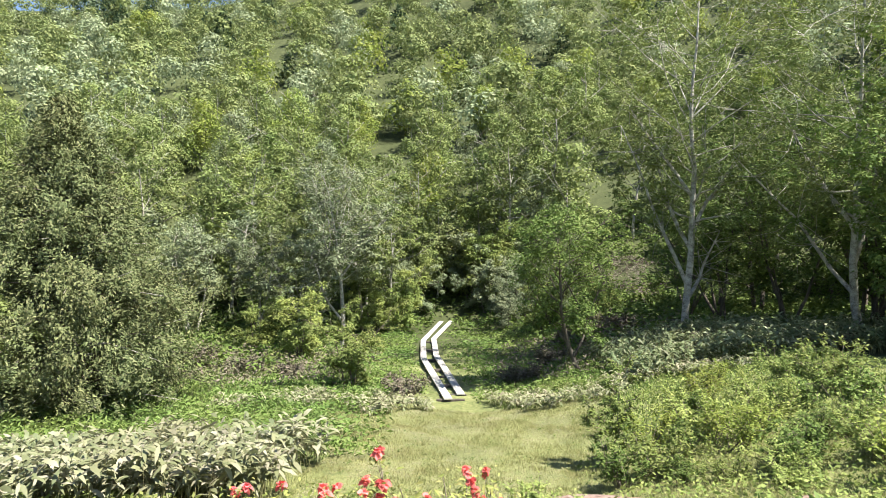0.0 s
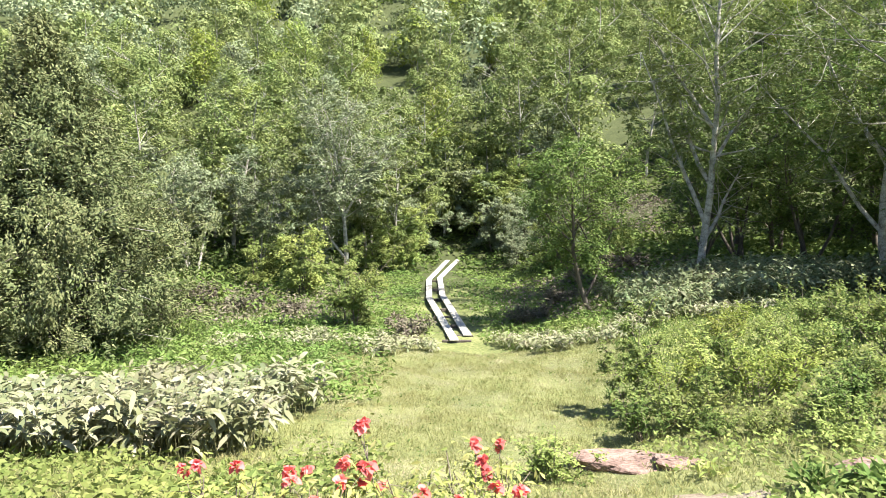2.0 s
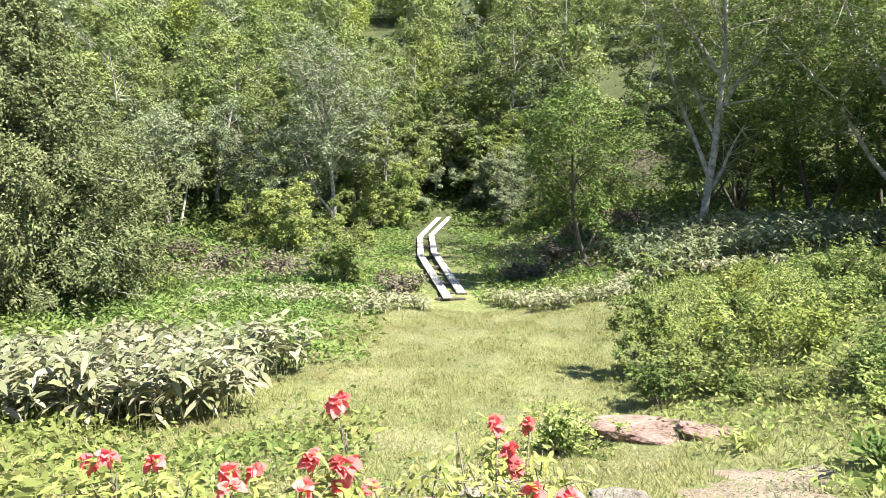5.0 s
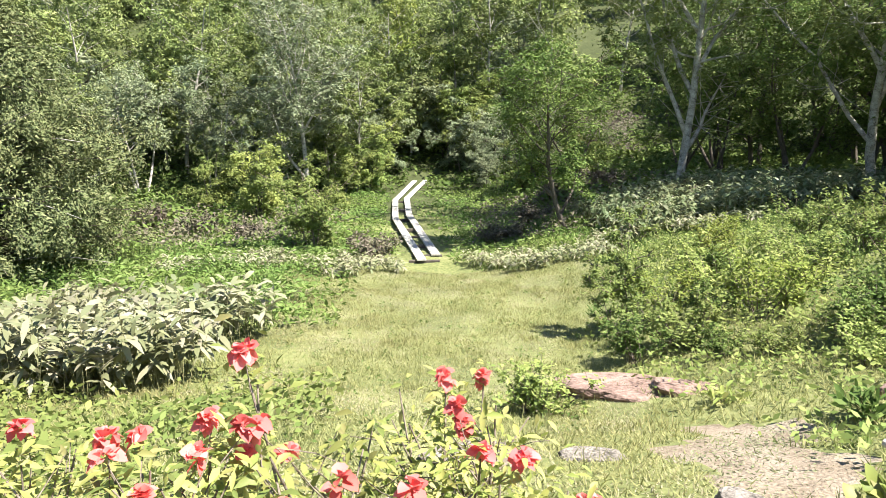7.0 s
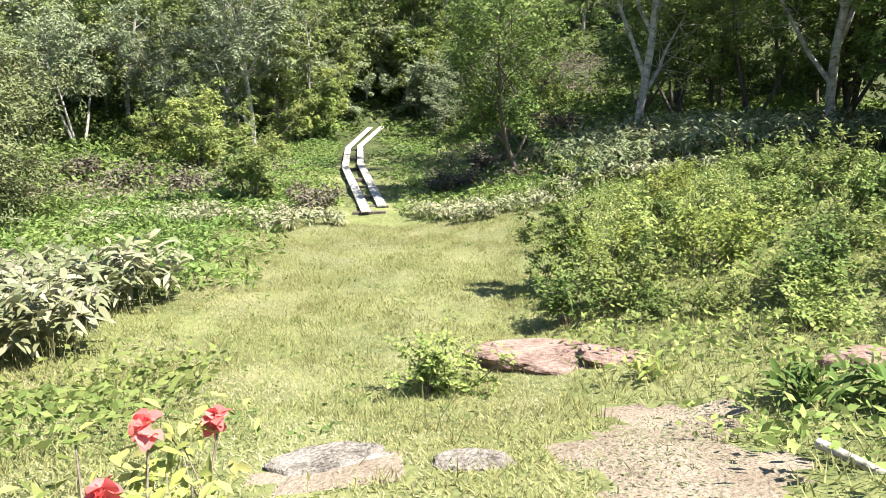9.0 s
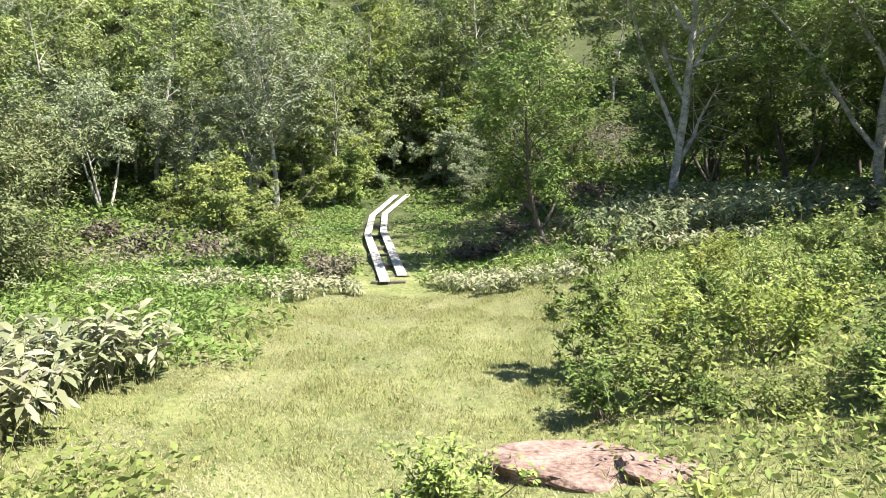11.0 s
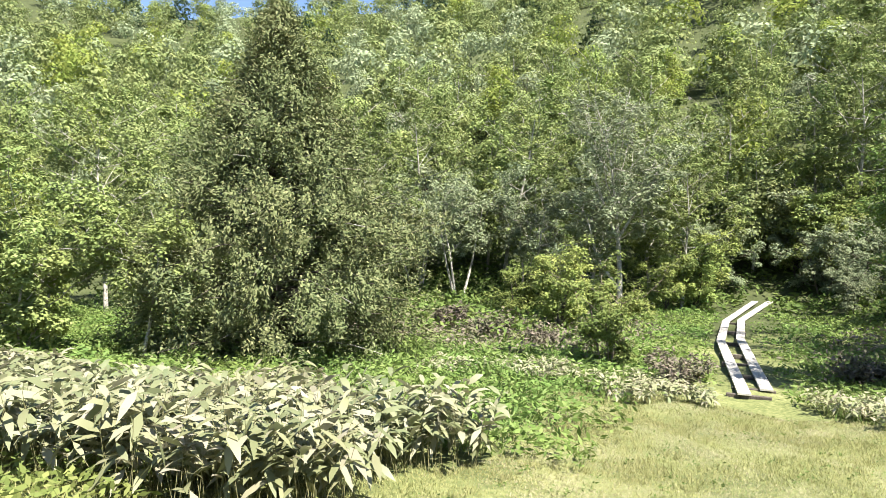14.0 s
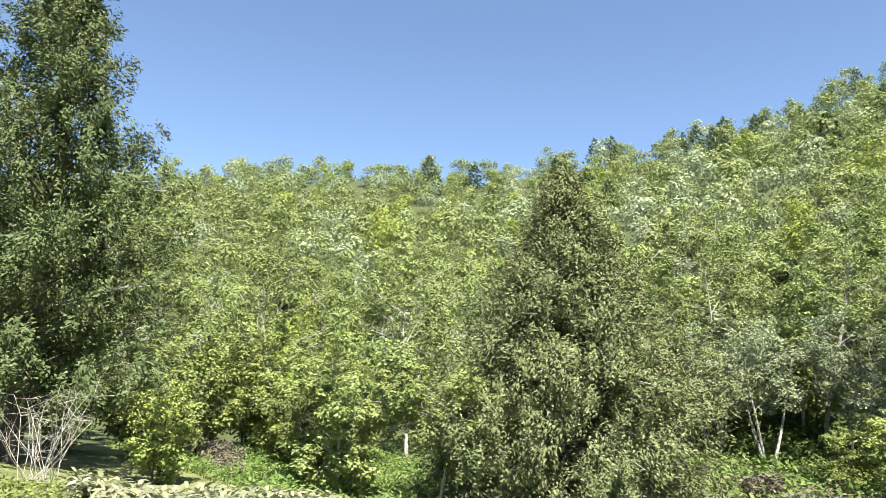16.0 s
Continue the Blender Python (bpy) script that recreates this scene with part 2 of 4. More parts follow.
def fine_leaves(rng, at, size, along=None, slim=0.4, bend=0.25):
    """Leaves with a midrib fold and a curved tip, eight corners each."""
    n = len(at)
    size = (np.broadcast_to(np.asarray(size, float), (n,)) * rng.uniform(0.6, 1.25, n))[:, None]
    d = unit((rng.normal(size=(n, 3)) * np.array([1, 1, 0.6]) + np.array([0, 0, 0.25])) if along is None else along + rng.normal(size=(n, 3)) * 0.2)
    s = unit(np.cross(d, np.array([0, 0, 1.0]) + rng.normal(size=(n, 3)) * 0.4))
    u = np.cross(s, d)
    down = np.array([0, 0, -1.0]) * bend
    def rib(t):
        return at + d * size * t + down * size * t * t
    w = s * size * slim * 0.5
    lift = u * size * slim * 0.14
    v = np.stack([at, rib(0.4) - w + lift, rib(0.4), rib(0.4) + w + lift, rib(0.75) - w * 0.7 + lift * 0.7, rib(0.75), rib(0.75) + w * 0.7 + lift * 0.7, rib(1.0)], 1).reshape(-1, 3)
    k = np.arange(n)[:, None] * 8
    f = np.concatenate([k + [0, 2, 1], k + [0, 3, 2], k + [1, 2, 5], k + [1, 5, 4], k + [2, 3, 6], k + [2, 6, 5], k + [4, 5, 7], k + [5, 6, 7]])
    return v, f


def blades(rng, at, tall, wide, lean=0.4):
    """Grass blades, a triangle each."""
    n = len(at)
    a = rng.uniform(0, 2 * math.pi, n)
    side = np.stack([np.cos(a), np.sin(a), 0 * a], -1) * wide / 2
    tip = rng.normal(size=(n, 3)) * lean
    tip[:, 2] = 1
    tip = unit(tip) * (tall * rng.uniform(0.5, 1.3, n))[:, None]
    v = np.stack([at - side, at + side, at + tip], 1).reshape(-1, 3)
    return v, np.arange(3 * n).reshape(n, 3)


def leafy_clumps(rng, spots, per, radius, leaf, slim=0.6, flat=0.62):
    """Leaves in flattened tufts round each spot, the outer ones facing outwards, with gaps between the tufts."""
    k = np.repeat(np.arange(len(spots)), np.maximum(3, (per * 1.75 * rng.lognormal(0, 0.4, len(spots))).astype(int)))
    rad = radius * rng.uniform(0.55, 1.3, len(spots))
    d = unit(rng.normal(size=(len(k), 3)) + np.array([0, 0, 0.45]))
    at = spots[k] + d * (rad[k] * rng.uniform(0.25, 1, len(k)) ** 0.5)[:, None] * np.array([1, 1, flat])
    return leaf_quads(rng, at, leaf * 0.82, slim=slim * 1.25, facing=d * 0.95 + np.array([0, 0, 0.55]), tri=True)


class Wood:
    """Tapered tubes gathered into one mesh."""

    def __init__(self):
        self.v, self.f, self.n = [], [], 0

    def tube(self, pts, r0, r1, sides=6):
        pts = np.asarray(pts, float)
        k = len(pts)
        t = unit(np.gradient(pts, axis=0))
        ref = np.where(np.abs(t[:, 2:3]) < 0.9, np.array([[0, 0, 1.0]]), np.array([[1.0, 0, 0]]))
        a = unit(np.cross(t, ref))
        b = np.cross(t, a)
        ang = np.arange(sides) * 2 * math.pi / sides
        rad = np.linspace(r0, r1, k)[:, None, None]
        ring = pts[:, None] + rad * (np.cos(ang)[None, :, None] * a[:, None] + np.sin(ang)[None, :, None] * b[:, None])
        i = np.arange((k - 1) * sides).reshape(k - 1, sides)
        j = (i // sides) * sides + (i + 1) % sides
        self.v.append(ring.reshape(-1, 3))
        self.f.append(np.stack([i, j, j + sides, i + sides], -1).reshape(-1, 4) + self.n)
        self.n += k * sides

    def done(self, name, mat, parent):
        return mesh_object(name, np.concatenate(self.v), np.concatenate(self.f), mat, parent, smooth=True)


def bough(rng, start, way, length, k=5, curl=0.25, rise=0.0):
    pts, p, d = [np.array(start, float)], np.array(start, float), unit(np.asarray(way, float))
    for _ in range(k - 1):
        d = unit(d + rng.normal(size=3) * curl + np.array([0, 0, rise]))
        p = p + d * length / (k - 1)
        pts.append(p)
    return np.array(pts)


def thing(name, label, category, group=""):
    return tagged(new(name), label, category, group)


def tree(name, label, seed, tall, spread, clear, girth, leaf_mat, bark_mat, limbs=14, twigs=5, per=70, leaf=0.16, stems=1, lean=(0, 0), puff=0.45, slim=0.6, group="", rise=0.12, fork=0.0, forks=()):
    """A broadleaf tree: stems, limbs, twigs, and a crown of single leaves in uneven clumps."""
    rng = np.random.default_rng(seed)
    root = thing(name, label, "tree", group)
    trunk, fine, spots = Wood(), Wood(), []
    for s in range(stems):
        a = rng.uniform(0, 6.28)
        off = np.array([math.cos(a), math.sin(a), 0]) * (0.0 if stems == 1 else girth * 1.2)
        way = np.array([lean[0], lean[1], 1.0]) + off * (0 if stems == 1 else 0.25 / max(girth, 0.05))
        th = tall * (1 if s == 0 else rng.uniform(0.7, 0.95))
        st = bough(rng, off - np.array([0, 0, 0.3]), way, th * 0.92, 9, 0.07 + fork, 0.05)
        trunk.tube(st, girth, girth * 0.18, 8)
        for u, a, reach in (forks if s == 0 else ()):
            f = u * (len(st) - 1)
            base = st[int(f)] + (st[int(f) + 1] - st[int(f)]) * (f - int(f))
            lm = bough(rng, base, (math.cos(radians(a)), math.sin(radians(a)), 1.5), reach, 7, 0.12, 0.08)
            arms = Wood()
            arms.tube(lm, girth * 0.55, 0.02, 6)
            arms.done("limb", bark_mat, root)
            for q in range(twigs * 3):
                b2 = lm[rng.integers(2, 7)]
                tw = bough(rng, b2, rng.normal(size=3) + np.array([0, 0, 0.3]), spread * rng.uniform(0.2, 0.45), 3, 0.3)
                arms = Wood()
                arms.tube(tw, 0.02, 0.006, 4)
                arms.done("branch", bark_mat, root)
                spots += [tw[1], tw[2], tw[2]]
        for i in range(max(3, limbs // stems)):
            u = clear + (1 - clear) * (i + rng.uniform(0, 1)) / max(3, limbs // stems)
            u = min(u, 0.98)
            f = u * (len(st) - 1)
            j = min(int(f), len(st) - 2)
            base = st[j] + (st[j + 1] - st[j]) * (f - j)
            a = i * 2.4 + rng.uniform(-0.5, 0.5)
            reach = spread * (0.35 + 0.65 * math.sin(math.pi * min(1, 0.25 + 0.75 * (1 - (u - clear) / (1 - clear))))) * rng.uniform(0.7, 1.15)
            way = np.array([math.cos(a), math.sin(a), rng.uniform(0.2, 0.9)])
            lm = bough(rng, base, way, reach, 5, 0.22, rise)
            arms = Wood()
            arms.tube(lm, girth * 0.42 * (1.1 - u), 0.012, 5)
            for q in range(twigs):
                g = rng.uniform(0.35, 1.0) * 4
                jj = min(int(g), 3)
                b2 = lm[jj] + (lm[jj + 1] - lm[jj]) * (g - jj)
                tw = bough(rng, b2, rng.normal(size=3) + np.array([math.cos(a), math.sin(a), 0.2]), reach * rng.uniform(0.25, 0.5), 3, 0.3)
                fine.tube(tw, 0.014, 0.005, 3)
                spots += [tw[1], tw[2]]
            arms.done("limb", bark_mat, root)
    trunk.done("trunk", bark_mat, root)
    tagged(fine.done("twig_mass", bark_mat, root), kind="stuff")
    spots = np.array(spots)
    v, f = leafy_clumps(rng, spots, per * 0.62, puff * 1.25, leaf * 0.86, slim)
    mesh_object("crown", v, f, leaf_mat, root)
    return root


def puff_crown(rng, tall, wide, n, leaf, lumps=8, low=0.25):
    """Leaves over a lumpy crown, for trees seen from afar."""
    u = rng.uniform(0, 1, lumps)
    a = np.arange(lumps) * 2.4
    out = wide * 0.33 * np.sqrt(rng.uniform(0.1, 1, lumps)) * np.sqrt(np.maximum(0.08, 1 - u ** 1.6))
    c = np.stack([np.cos(a) * out, np.sin(a) * out, tall * (low + (0.94 - low) * (0.12 + 0.8 * u))], -1)
    rad = rng.uniform(0.13, 0.24, lumps) * wide * (1.15 - 0.4 * u)
    k = rng.choice(lumps, n, p=rad ** 2 / (rad ** 2).sum())
    d = unit(rng.normal(size=(n, 3)) + np.array([0, 0, 0.4]))
    at = c[k] + d * (rad[k] * rng.uniform(0.72, 1.08, n))[:, None] * np.array([1, 1, 0.85])
    return leaf_quads(rng, at, leaf, slim=0.85, facing=d * 1.7, tri=True)


def far_tree(name, label, seed, tall, wide, n, leaf, leaf_mat, bark_mat, group, lumps=12, low=0.2):
    rng = np.random.default_rng(seed)
    root = thing(name, label, "tree", group)
    w = Wood()
    st = bough(rng, (0, 0, -0.4), (0, 0, 1), tall * 0.93, 6, 0.06)
    w.tube(st, tall * 0.011, 0.03, 6)
    w.done("trunk", bark_mat, root)
    for i in range(6):
        b = st[2 + i % 3]
        w = Wood()
        w.tube(bough(rng, b, (math.cos(i * 2.3), math.sin(i * 2.3), 0.9), wide * 0.5, 4, 0.15), tall * 0.005, 0.01, 4)
        w.done("limb", bark_mat, root)
    v, f = puff_crown(rng, tall, wide, n, leaf, lumps, low)
    mesh_object("crown", v, f, leaf_mat, root)
    return root


def conifer_foliage(rng, tall, wide, rows, per, spray, droop=0.5, low=0.03, uneven=0.2, root=None, rise=0.35):
    """Boughs in tiers with hanging sprays."""
    at, al, fc = [], [], []
    for i in range(rows):
        u = low + (0.985 - low) * (i + rng.uniform(0, 1)) / rows
        a = i * 2.399 + rng.uniform(-0.3, 0.3)
        reach = wide * 0.5 * min(1.0, (1.02 - u) * 1.28) * rng.uniform(1 - uneven, 1 + uneven)
        b = bough(rng, (0, 0, u * tall), (math.cos(a), math.sin(a), rise), reach, 5, 0.08, -0.1)
        if root:
            w = Wood()
            w.tube(b, 0.035, 0.008, 4)
            w.done("bough", M_PALE if i % 5 == 0 else M_BARK, root)
        n = int(per * (0.2 + reach / (wide * 0.5)))
        k = max(3, n // 34)
        g = np.sqrt(rng.uniform(0.12, 1, k)) * 4
        j = np.minimum(g.astype(int), 3)
        knot = b[j] + (b[j + 1] - b[j]) * (g - j)[:, None] + rng.normal(size=(k, 3)) * np.array([0.3, 0.3, 0.22]) * (0.4 + reach / 4)
        pick = rng.integers(0, k, n)
        off = rng.normal(size=(n, 3)) * np.array([0.1, 0.1, 0.16])
        at.append(knot[pick] + off)
        fc.append(unit(off) + np.array([math.cos(a) * 0.7, math.sin(a) * 0.7, 0.3]))
        d = np.tile([math.cos(a) * 0.8, math.sin(a) * 0.8, -droop], (n, 1)) + (rng.normal(size=(k, 3)) * 0.75)[pick] + rng.normal(size=(n, 3)) * 0.25
        al.append(d)
    return leaf_quads(rng, np.concatenate(at), spray, along=np.concatenate(al), slim=0.5, bend=0.2, facing=np.concatenate(fc), tri=True)


def conifer(name, label, seed, tall, wide, rows, per, spray, leaf_mat, group="", droop=0.5, low=0.03, uneven=0.2, rise=0.35):
    rng = np.random.default_rng(seed)
    root = thing(name, label, "conifer", group)
    t = Wood()
    t.tube(bough(rng, (0, 0, -0.4), (0, 0, 1), tall * 0.99, 8, 0.015), tall * 0.018, 0.02, 8)
    t.done("trunk", M_BARK, root)
    v, f = conifer_foliage(rng, tall, wide, rows, per, spray, droop, low, uneven, root, rise)
    mesh_object("crown", v, f, leaf_mat, root)
    return root


def shrub(name, label, seed, tall, wide, n, leaf, leaf_mat, stems=14, slim=0.5, group="", open_=0.3, wood=None):
    """A bush: stems from the ground that fork, and leaves on their upper ends."""
    rng = np.random.default_rng(seed)
    root = thing(name, label, "shrub", group)
    tips, fine = [], Wood()
    for i in range(stems):
        w = Wood()
        a = rng.uniform(0, 6.28)
        out = rng.uniform(0.1, 1) ** 0.6
        way = np.array([math.cos(a) * out * wide / tall * 0.7, math.sin(a) * out * wide / tall * 0.7, 1])
        ln = tall * rng.uniform(0.7, 1.1)
        st = bough(rng, (rng.normal() * wide * 0.08, rng.normal() * wide * 0.08, -0.08), way, ln, 5, 0.12)
        w.tube(st, 0.011, 0.004, 4)
        for q in range(5):
            b = st[rng.integers(2, 5)]
            tw = bough(rng, b, rng.normal(size=3) * np.array([1, 1, 0.6]) + np.array([0, 0, 0.5]), tall * rng.uniform(0.15, 0.35), 3, 0.2)
            fine.tube(tw, 0.005, 0.002, 3)
            tips += [tw[0], tw[1], tw[2]]
        w.done("stem", wood or M_TWIG, root)
    tagged(fine.done("twig_mass", wood or M_TWIG, root), kind="stuff")
    tips = np.array(tips)
    off = unit(rng.normal(size=(n, 3))) * rng.uniform(0.2, 1, n)[:, None]
    at = tips[rng.integers(0, len(tips), n)] + off * open_ * tall * 0.4
    at[:, 2] = np.maximum(at[:, 2], 0.02)
    v, f = leaf_quads(rng, at, leaf, slim=slim, facing=off * 0.8 + np.array([0, 0, 0.45]))
    mesh_object("foliage", v, f, leaf_mat, root)
    return root


def put(ob, x, y, turn=0, size=1.0, sink=0.0):
    ob.location = (x, y, h1(x, y) - sink)
    ob.rotation_euler = (0, 0, radians(turn))
    ob.scale = (size, size, size)
    return ob


def put_copy(ob, x, y, turn=0, size=1.0, sink=0.0, label=""):
    c = copy_thing(ob, pose(x, y, h1(x, y) - sink, 0, 0, turn))
    c.scale = (size, size, size)
    return tagged(c, label) if label else c


def scatter(rng, n, inside, x0, x1, y0, y1):
    """n places on the ground inside a region of the plan."""
    out = np.zeros((0, 2))
    while len(out) < n:
        p = np.stack([rng.uniform(x0, x1, n), rng.uniform(y0, y1, n)], -1)
        out = np.concatenate([out, p[inside(p[:, 0], p[:, 1])]])
    out = out[:n]
    return np.column_stack([out, height(out[:, 0], out[:, 1])])


# ---- boardwalk ----
def run_of_planks(root, way_points, lengths, wide=0.33):
    pts = [Vector(p) for p in way_points]
    legs = [(a, b) for a, b in zip(pts, pts[1:])]
    for (a, b), count in zip(legs, lengths):
        for i in range(count):
            p, q = a.lerp(b, i / count), a.lerp(b, (i + 1) / count)
            d = (q - p).normalized()
            s = Vector((d.y, -d.x, 0)).normalized() * wide / 2
            p, q = p + d * 0.012, q + d * 0.02
            bm = bmesh.new()
            lift = Vector((0, 0, random.uniform(-0.008, 0.008)))
            c = [p - s, p + s, q + s, q - s]
            top = [bm.verts.new(v + lift) for v in c]
            low = [bm.verts.new(v + lift - Vector((0, 0, 0.06))) for v in c]
            bm.faces.new(top[::-1])
            bm.faces.new(low)
            for k in range(4):
                bm.faces.new((top[k], top[(k + 1) % 4], low[(k + 1) % 4], low[k]))
            bmesh.ops.bevel(bm, geom=list(bm.edges), offset=0.006, segments=1, affect="EDGES")
            bmesh.ops.recalc_face_normals(bm, faces=bm.faces)
            part("plank", bm, M_PLANK, root)


def sleeper(root, x, y, z, wide=1.1, turn=0.0):
    bm = bmesh.new()
    bmesh.ops.create_cube(bm, size=1, matrix=pose(x, y, z, 0, 0, turn) @ Matrix.Diagonal((wide, 0.14, 0.16, 1)))
    bmesh.ops.bevel(bm, geom=list(bm.edges), offset=0.012, segments=1, affect="EDGES")
    part("sleeper", bm, M_BARK, root)


def build_boardwalk():
    root = thing("boardwalk", "two narrow tracks of sun-bleached planks curving across the marshy meadow", "boardwalk")
    run_of_planks(root, [(0.3, 27.0, -4.25), (-0.88, 37.0, -4.25), (-1.06, 44.0, -4.2), (0.1, 51.0, -3.72)], [5, 3, 3])
    run_of_planks(root, [(0.82, 27.9, -4.25), (-0.2, 38.0, -4.25), (-0.4, 44.6, -4.18), (0.9, 51.6, -3.7)], [4, 3, 3])
    for x, y in ((0.4, 27.2), (0.5, 28.1), (0.3, 30.1), (0.0, 32.1), (-0.2, 34.0), (-0.45, 37.0), (-0.6, 40.4), (-0.7, 44.0)):
        sleeper(root, x, y, (-4.25 if y < 39 else -4.22) - 0.145)


build_boardwalk()


# ---- trees by the meadow ----
put(conifer("cypress_tree", "broad olive-green cypress with drooping sprays, branched to the ground", 11, 11.3, 8.9, 330, 720, 0.115, M_CYPRESS, droop=0.35, uneven=0.2), -13.4, 25.0)
put(conifer("cypress_tree", "tall dark cypress with ragged hanging boughs", 12, 17.5, 8.4, 230, 650, 0.125, M_CEDAR, droop=0.45, low=0.03, uneven=0.4, rise=0.7), -22.9, 11.6)
put(tree("birch_tree", "tall birch with a pale forked trunk and airy crown", 21, 18, 5.5, 0.34, 0.2, M_BIRCH, M_PALE, 30, 8, 24, 0.19, 1, (-0.05, 0), 0.4, fork=0.0, forks=((0.16, 175, 8.5), (0.27, 160, 7), (0.3, 20, 7), (0.42, 150, 6), (0.12, 15, 4))), 11.9, 34.0)
put(tree("birch_tree", "leaning birch with pale limbs at the wood's edge", 22, 17, 5.5, 0.34, 0.2, M_BIRCH, M_PALE, 28, 8, 24, 0.19, 1, (-0.2, -0.02), 0.4, fork=0.0, forks=((0.16, 160, 8), (0.24, 10, 6), (0.34, 170, 6))), 18.6, 30.5)
put(tree("young_tree", "airy tree with a leaning crooked trunk and dark-green leaves", 23, 7.0, 2.6, 0.36, 0.12, M_DARK, M_BARK, 26, 7, 26, 0.15, 1, (-0.42, 0), 0.34, fork=0.05, forks=((0.16, 20, 4.2), (0.28, 165, 3.6))), 6.2, 30.2)
put(tree("willow_tree", "silvery grey-green tree with pale bare limbs", 24, 10.0, 4.6, 0.45, 0.16, M_GREY, M_PALE, 28, 7, 27, 0.19, 1, (0.03, 0), 0.34, rise=0.2, forks=((0.46, 150, 3.6), (0.48, 20, 3.6), (0.2, 200, 4.5))), -5.9, 41.8)
put(tree("young_tree", "low tree with bare pale crooked limbs and few leaves", 29, 4.6, 2.6, 0.25, 0.08, M_GREY, M_PALE, 14, 4, 10, 0.16, 1, (0.1, 0), 0.35, fork=0.12), -8.2, 43.0)
white = put(tree("young_tree", "pale-stemmed tree with a rounded leafy head", 25, 7.2, 3.4, 0.5, 0.1, M_GREY, M_PALE, 18, 7, 46, 0.19, 3, (0, 0), 0.35), -16.3, 45.6)
put_copy(white, -20.0, 47.0, 130, 0.95)
put_copy(white, -12.2, 46.5, 250, 0.9)
put(tree("sapling", "bushy young tree with light-green leaves to the ground", 26, 3.7, 1.7, 0.06, 0.04, M_BUSH, M_TWIG, 20, 6, 45, 0.14, 4, (0, 0), 0.22), -3.8, 29.6)
put(tree("young_tree", "slender white-stemmed tree beside the cypress", 27, 3.9, 1.9, 0.5, 0.06, M_BIRCH, M_PALE, 14, 5, 60, 0.13, 1, (0.05, 0), 0.3), -14.9, 21.1)
light = tree("sapling", "low leafy tree with fresh light-green leaves", 28, 3.4, 2.0, 0.1, 0.06, M_BUSH, M_BARK, 20, 6, 36, 0.16, 3, (0, 0), 0.28, group="light-green saplings at the wood's edge")
put(light, -7.6, 37.4)
for x, y, t, s in ((-4.4, 46.5, 60, 0.9), (-10.6, 40.5, 130, 0.8), (-2.9, 47.5, 10, 0.9), (2.4, 55.0, 40, 1.5), (0.0, 56.5, 90, 1.7), (4.4, 53.5, 130, 1.3), (-28, 23, 60, 1.2), (-31, 20.5, 120, 1.4), (-33.5, 24, 10, 1.5), (-26.5, 26, 200, 1.2), (-25.0, 22.5, 20, 1.1), (6.6, 43.5, 80, 0.9), (9.0, 40, 140, 0.8), (-3.0, 50.5, 77, 1.2), (3.6, 55.5, 33, 1.4), (-29, 14, 5, 1.6), (-27.5, 17, 85, 1.3), (-20.5, 15.0, 45, 0.8)):
    put_copy(light, x, y, t, s)
oval = put(tree("young_tree", "leafy rounded tree with small pointed leaves", 30, 4.6, 2.3, 0.15, 0.06, M_BIRCH, M_PALE, 22, 6, 60, 0.16, 2, (0, 0), 0.3), -17.6, 19.4)
put_copy(oval, -20.2, 20.6, 140, 0.85)
low_tree = put(tree("young_tree", "low bushy grey-green tree behind the boardwalk's end", 34, 4.2, 2.5, 0.1, 0.06, M_GREY, M_BARK, 22, 6, 46, 0.17, 3, (0, 0), 0.3, group="bushy trees where the boardwalk ends"), 3.6, 52.5)
for x, y, t, s in ((6.2, 50.0, 60, 0.9), (1.6, 56.0, 140, 1.2), (-2.4, 52.5, 200, 1.0), (8.2, 53.5, 20, 1.0), (4.6, 47.0, 90, 0.55), (7.4, 45.2, 250, 0.6)):
    put_copy(low_tree, x, y, t, s)
dark_tree = tree("broadleaf_tree", "dense dark-green broadleaf tree at the wood's edge", 31, 11, 4.6, 0.15, 0.16, M_DARK, M_BARK, 22, 6, 40, 0.24, 2, (0, 0), 0.36, group="broadleaf trees at the wood's edge")
put(dark_tree, 28, 56)
edge_tree = tree("broadleaf_tree", "leafy mid-green tree at the wood's edge", 32, 12, 4.4, 0.18, 0.14, M_BIRCH, M_PALE, 24, 6, 44, 0.24, 1, (0, 0), 0.36, group="broadleaf trees at the wood's edge")
put(edge_tree, 5.6, 57.0)
# Last three: added out of view on the right to shade the bamboo bank.
for x, y, t, s in ((26, 46.5, 40, 1.0), (19, 41, 80, 0.9), (26, 34, 10, 1.0), (21.5, 33.5, 120, 0.95), (25.5, 29.5, 220, 0.9), (17.5, 43.5, 300, 1.0), (25, 41, 66, 1.1), (23.5, 27, 150, 0.75), (29, 36, 190, 1.1), (34, 31, 30, 1.1), (28, 29, 77, 1.0), (18.6, 25.6, 35, 0.9), (17.6, 23.2, 95, 0.8), (22.0, 23.5, 170, 1.0)):
    put_copy(dark_tree, x, y, t, s)
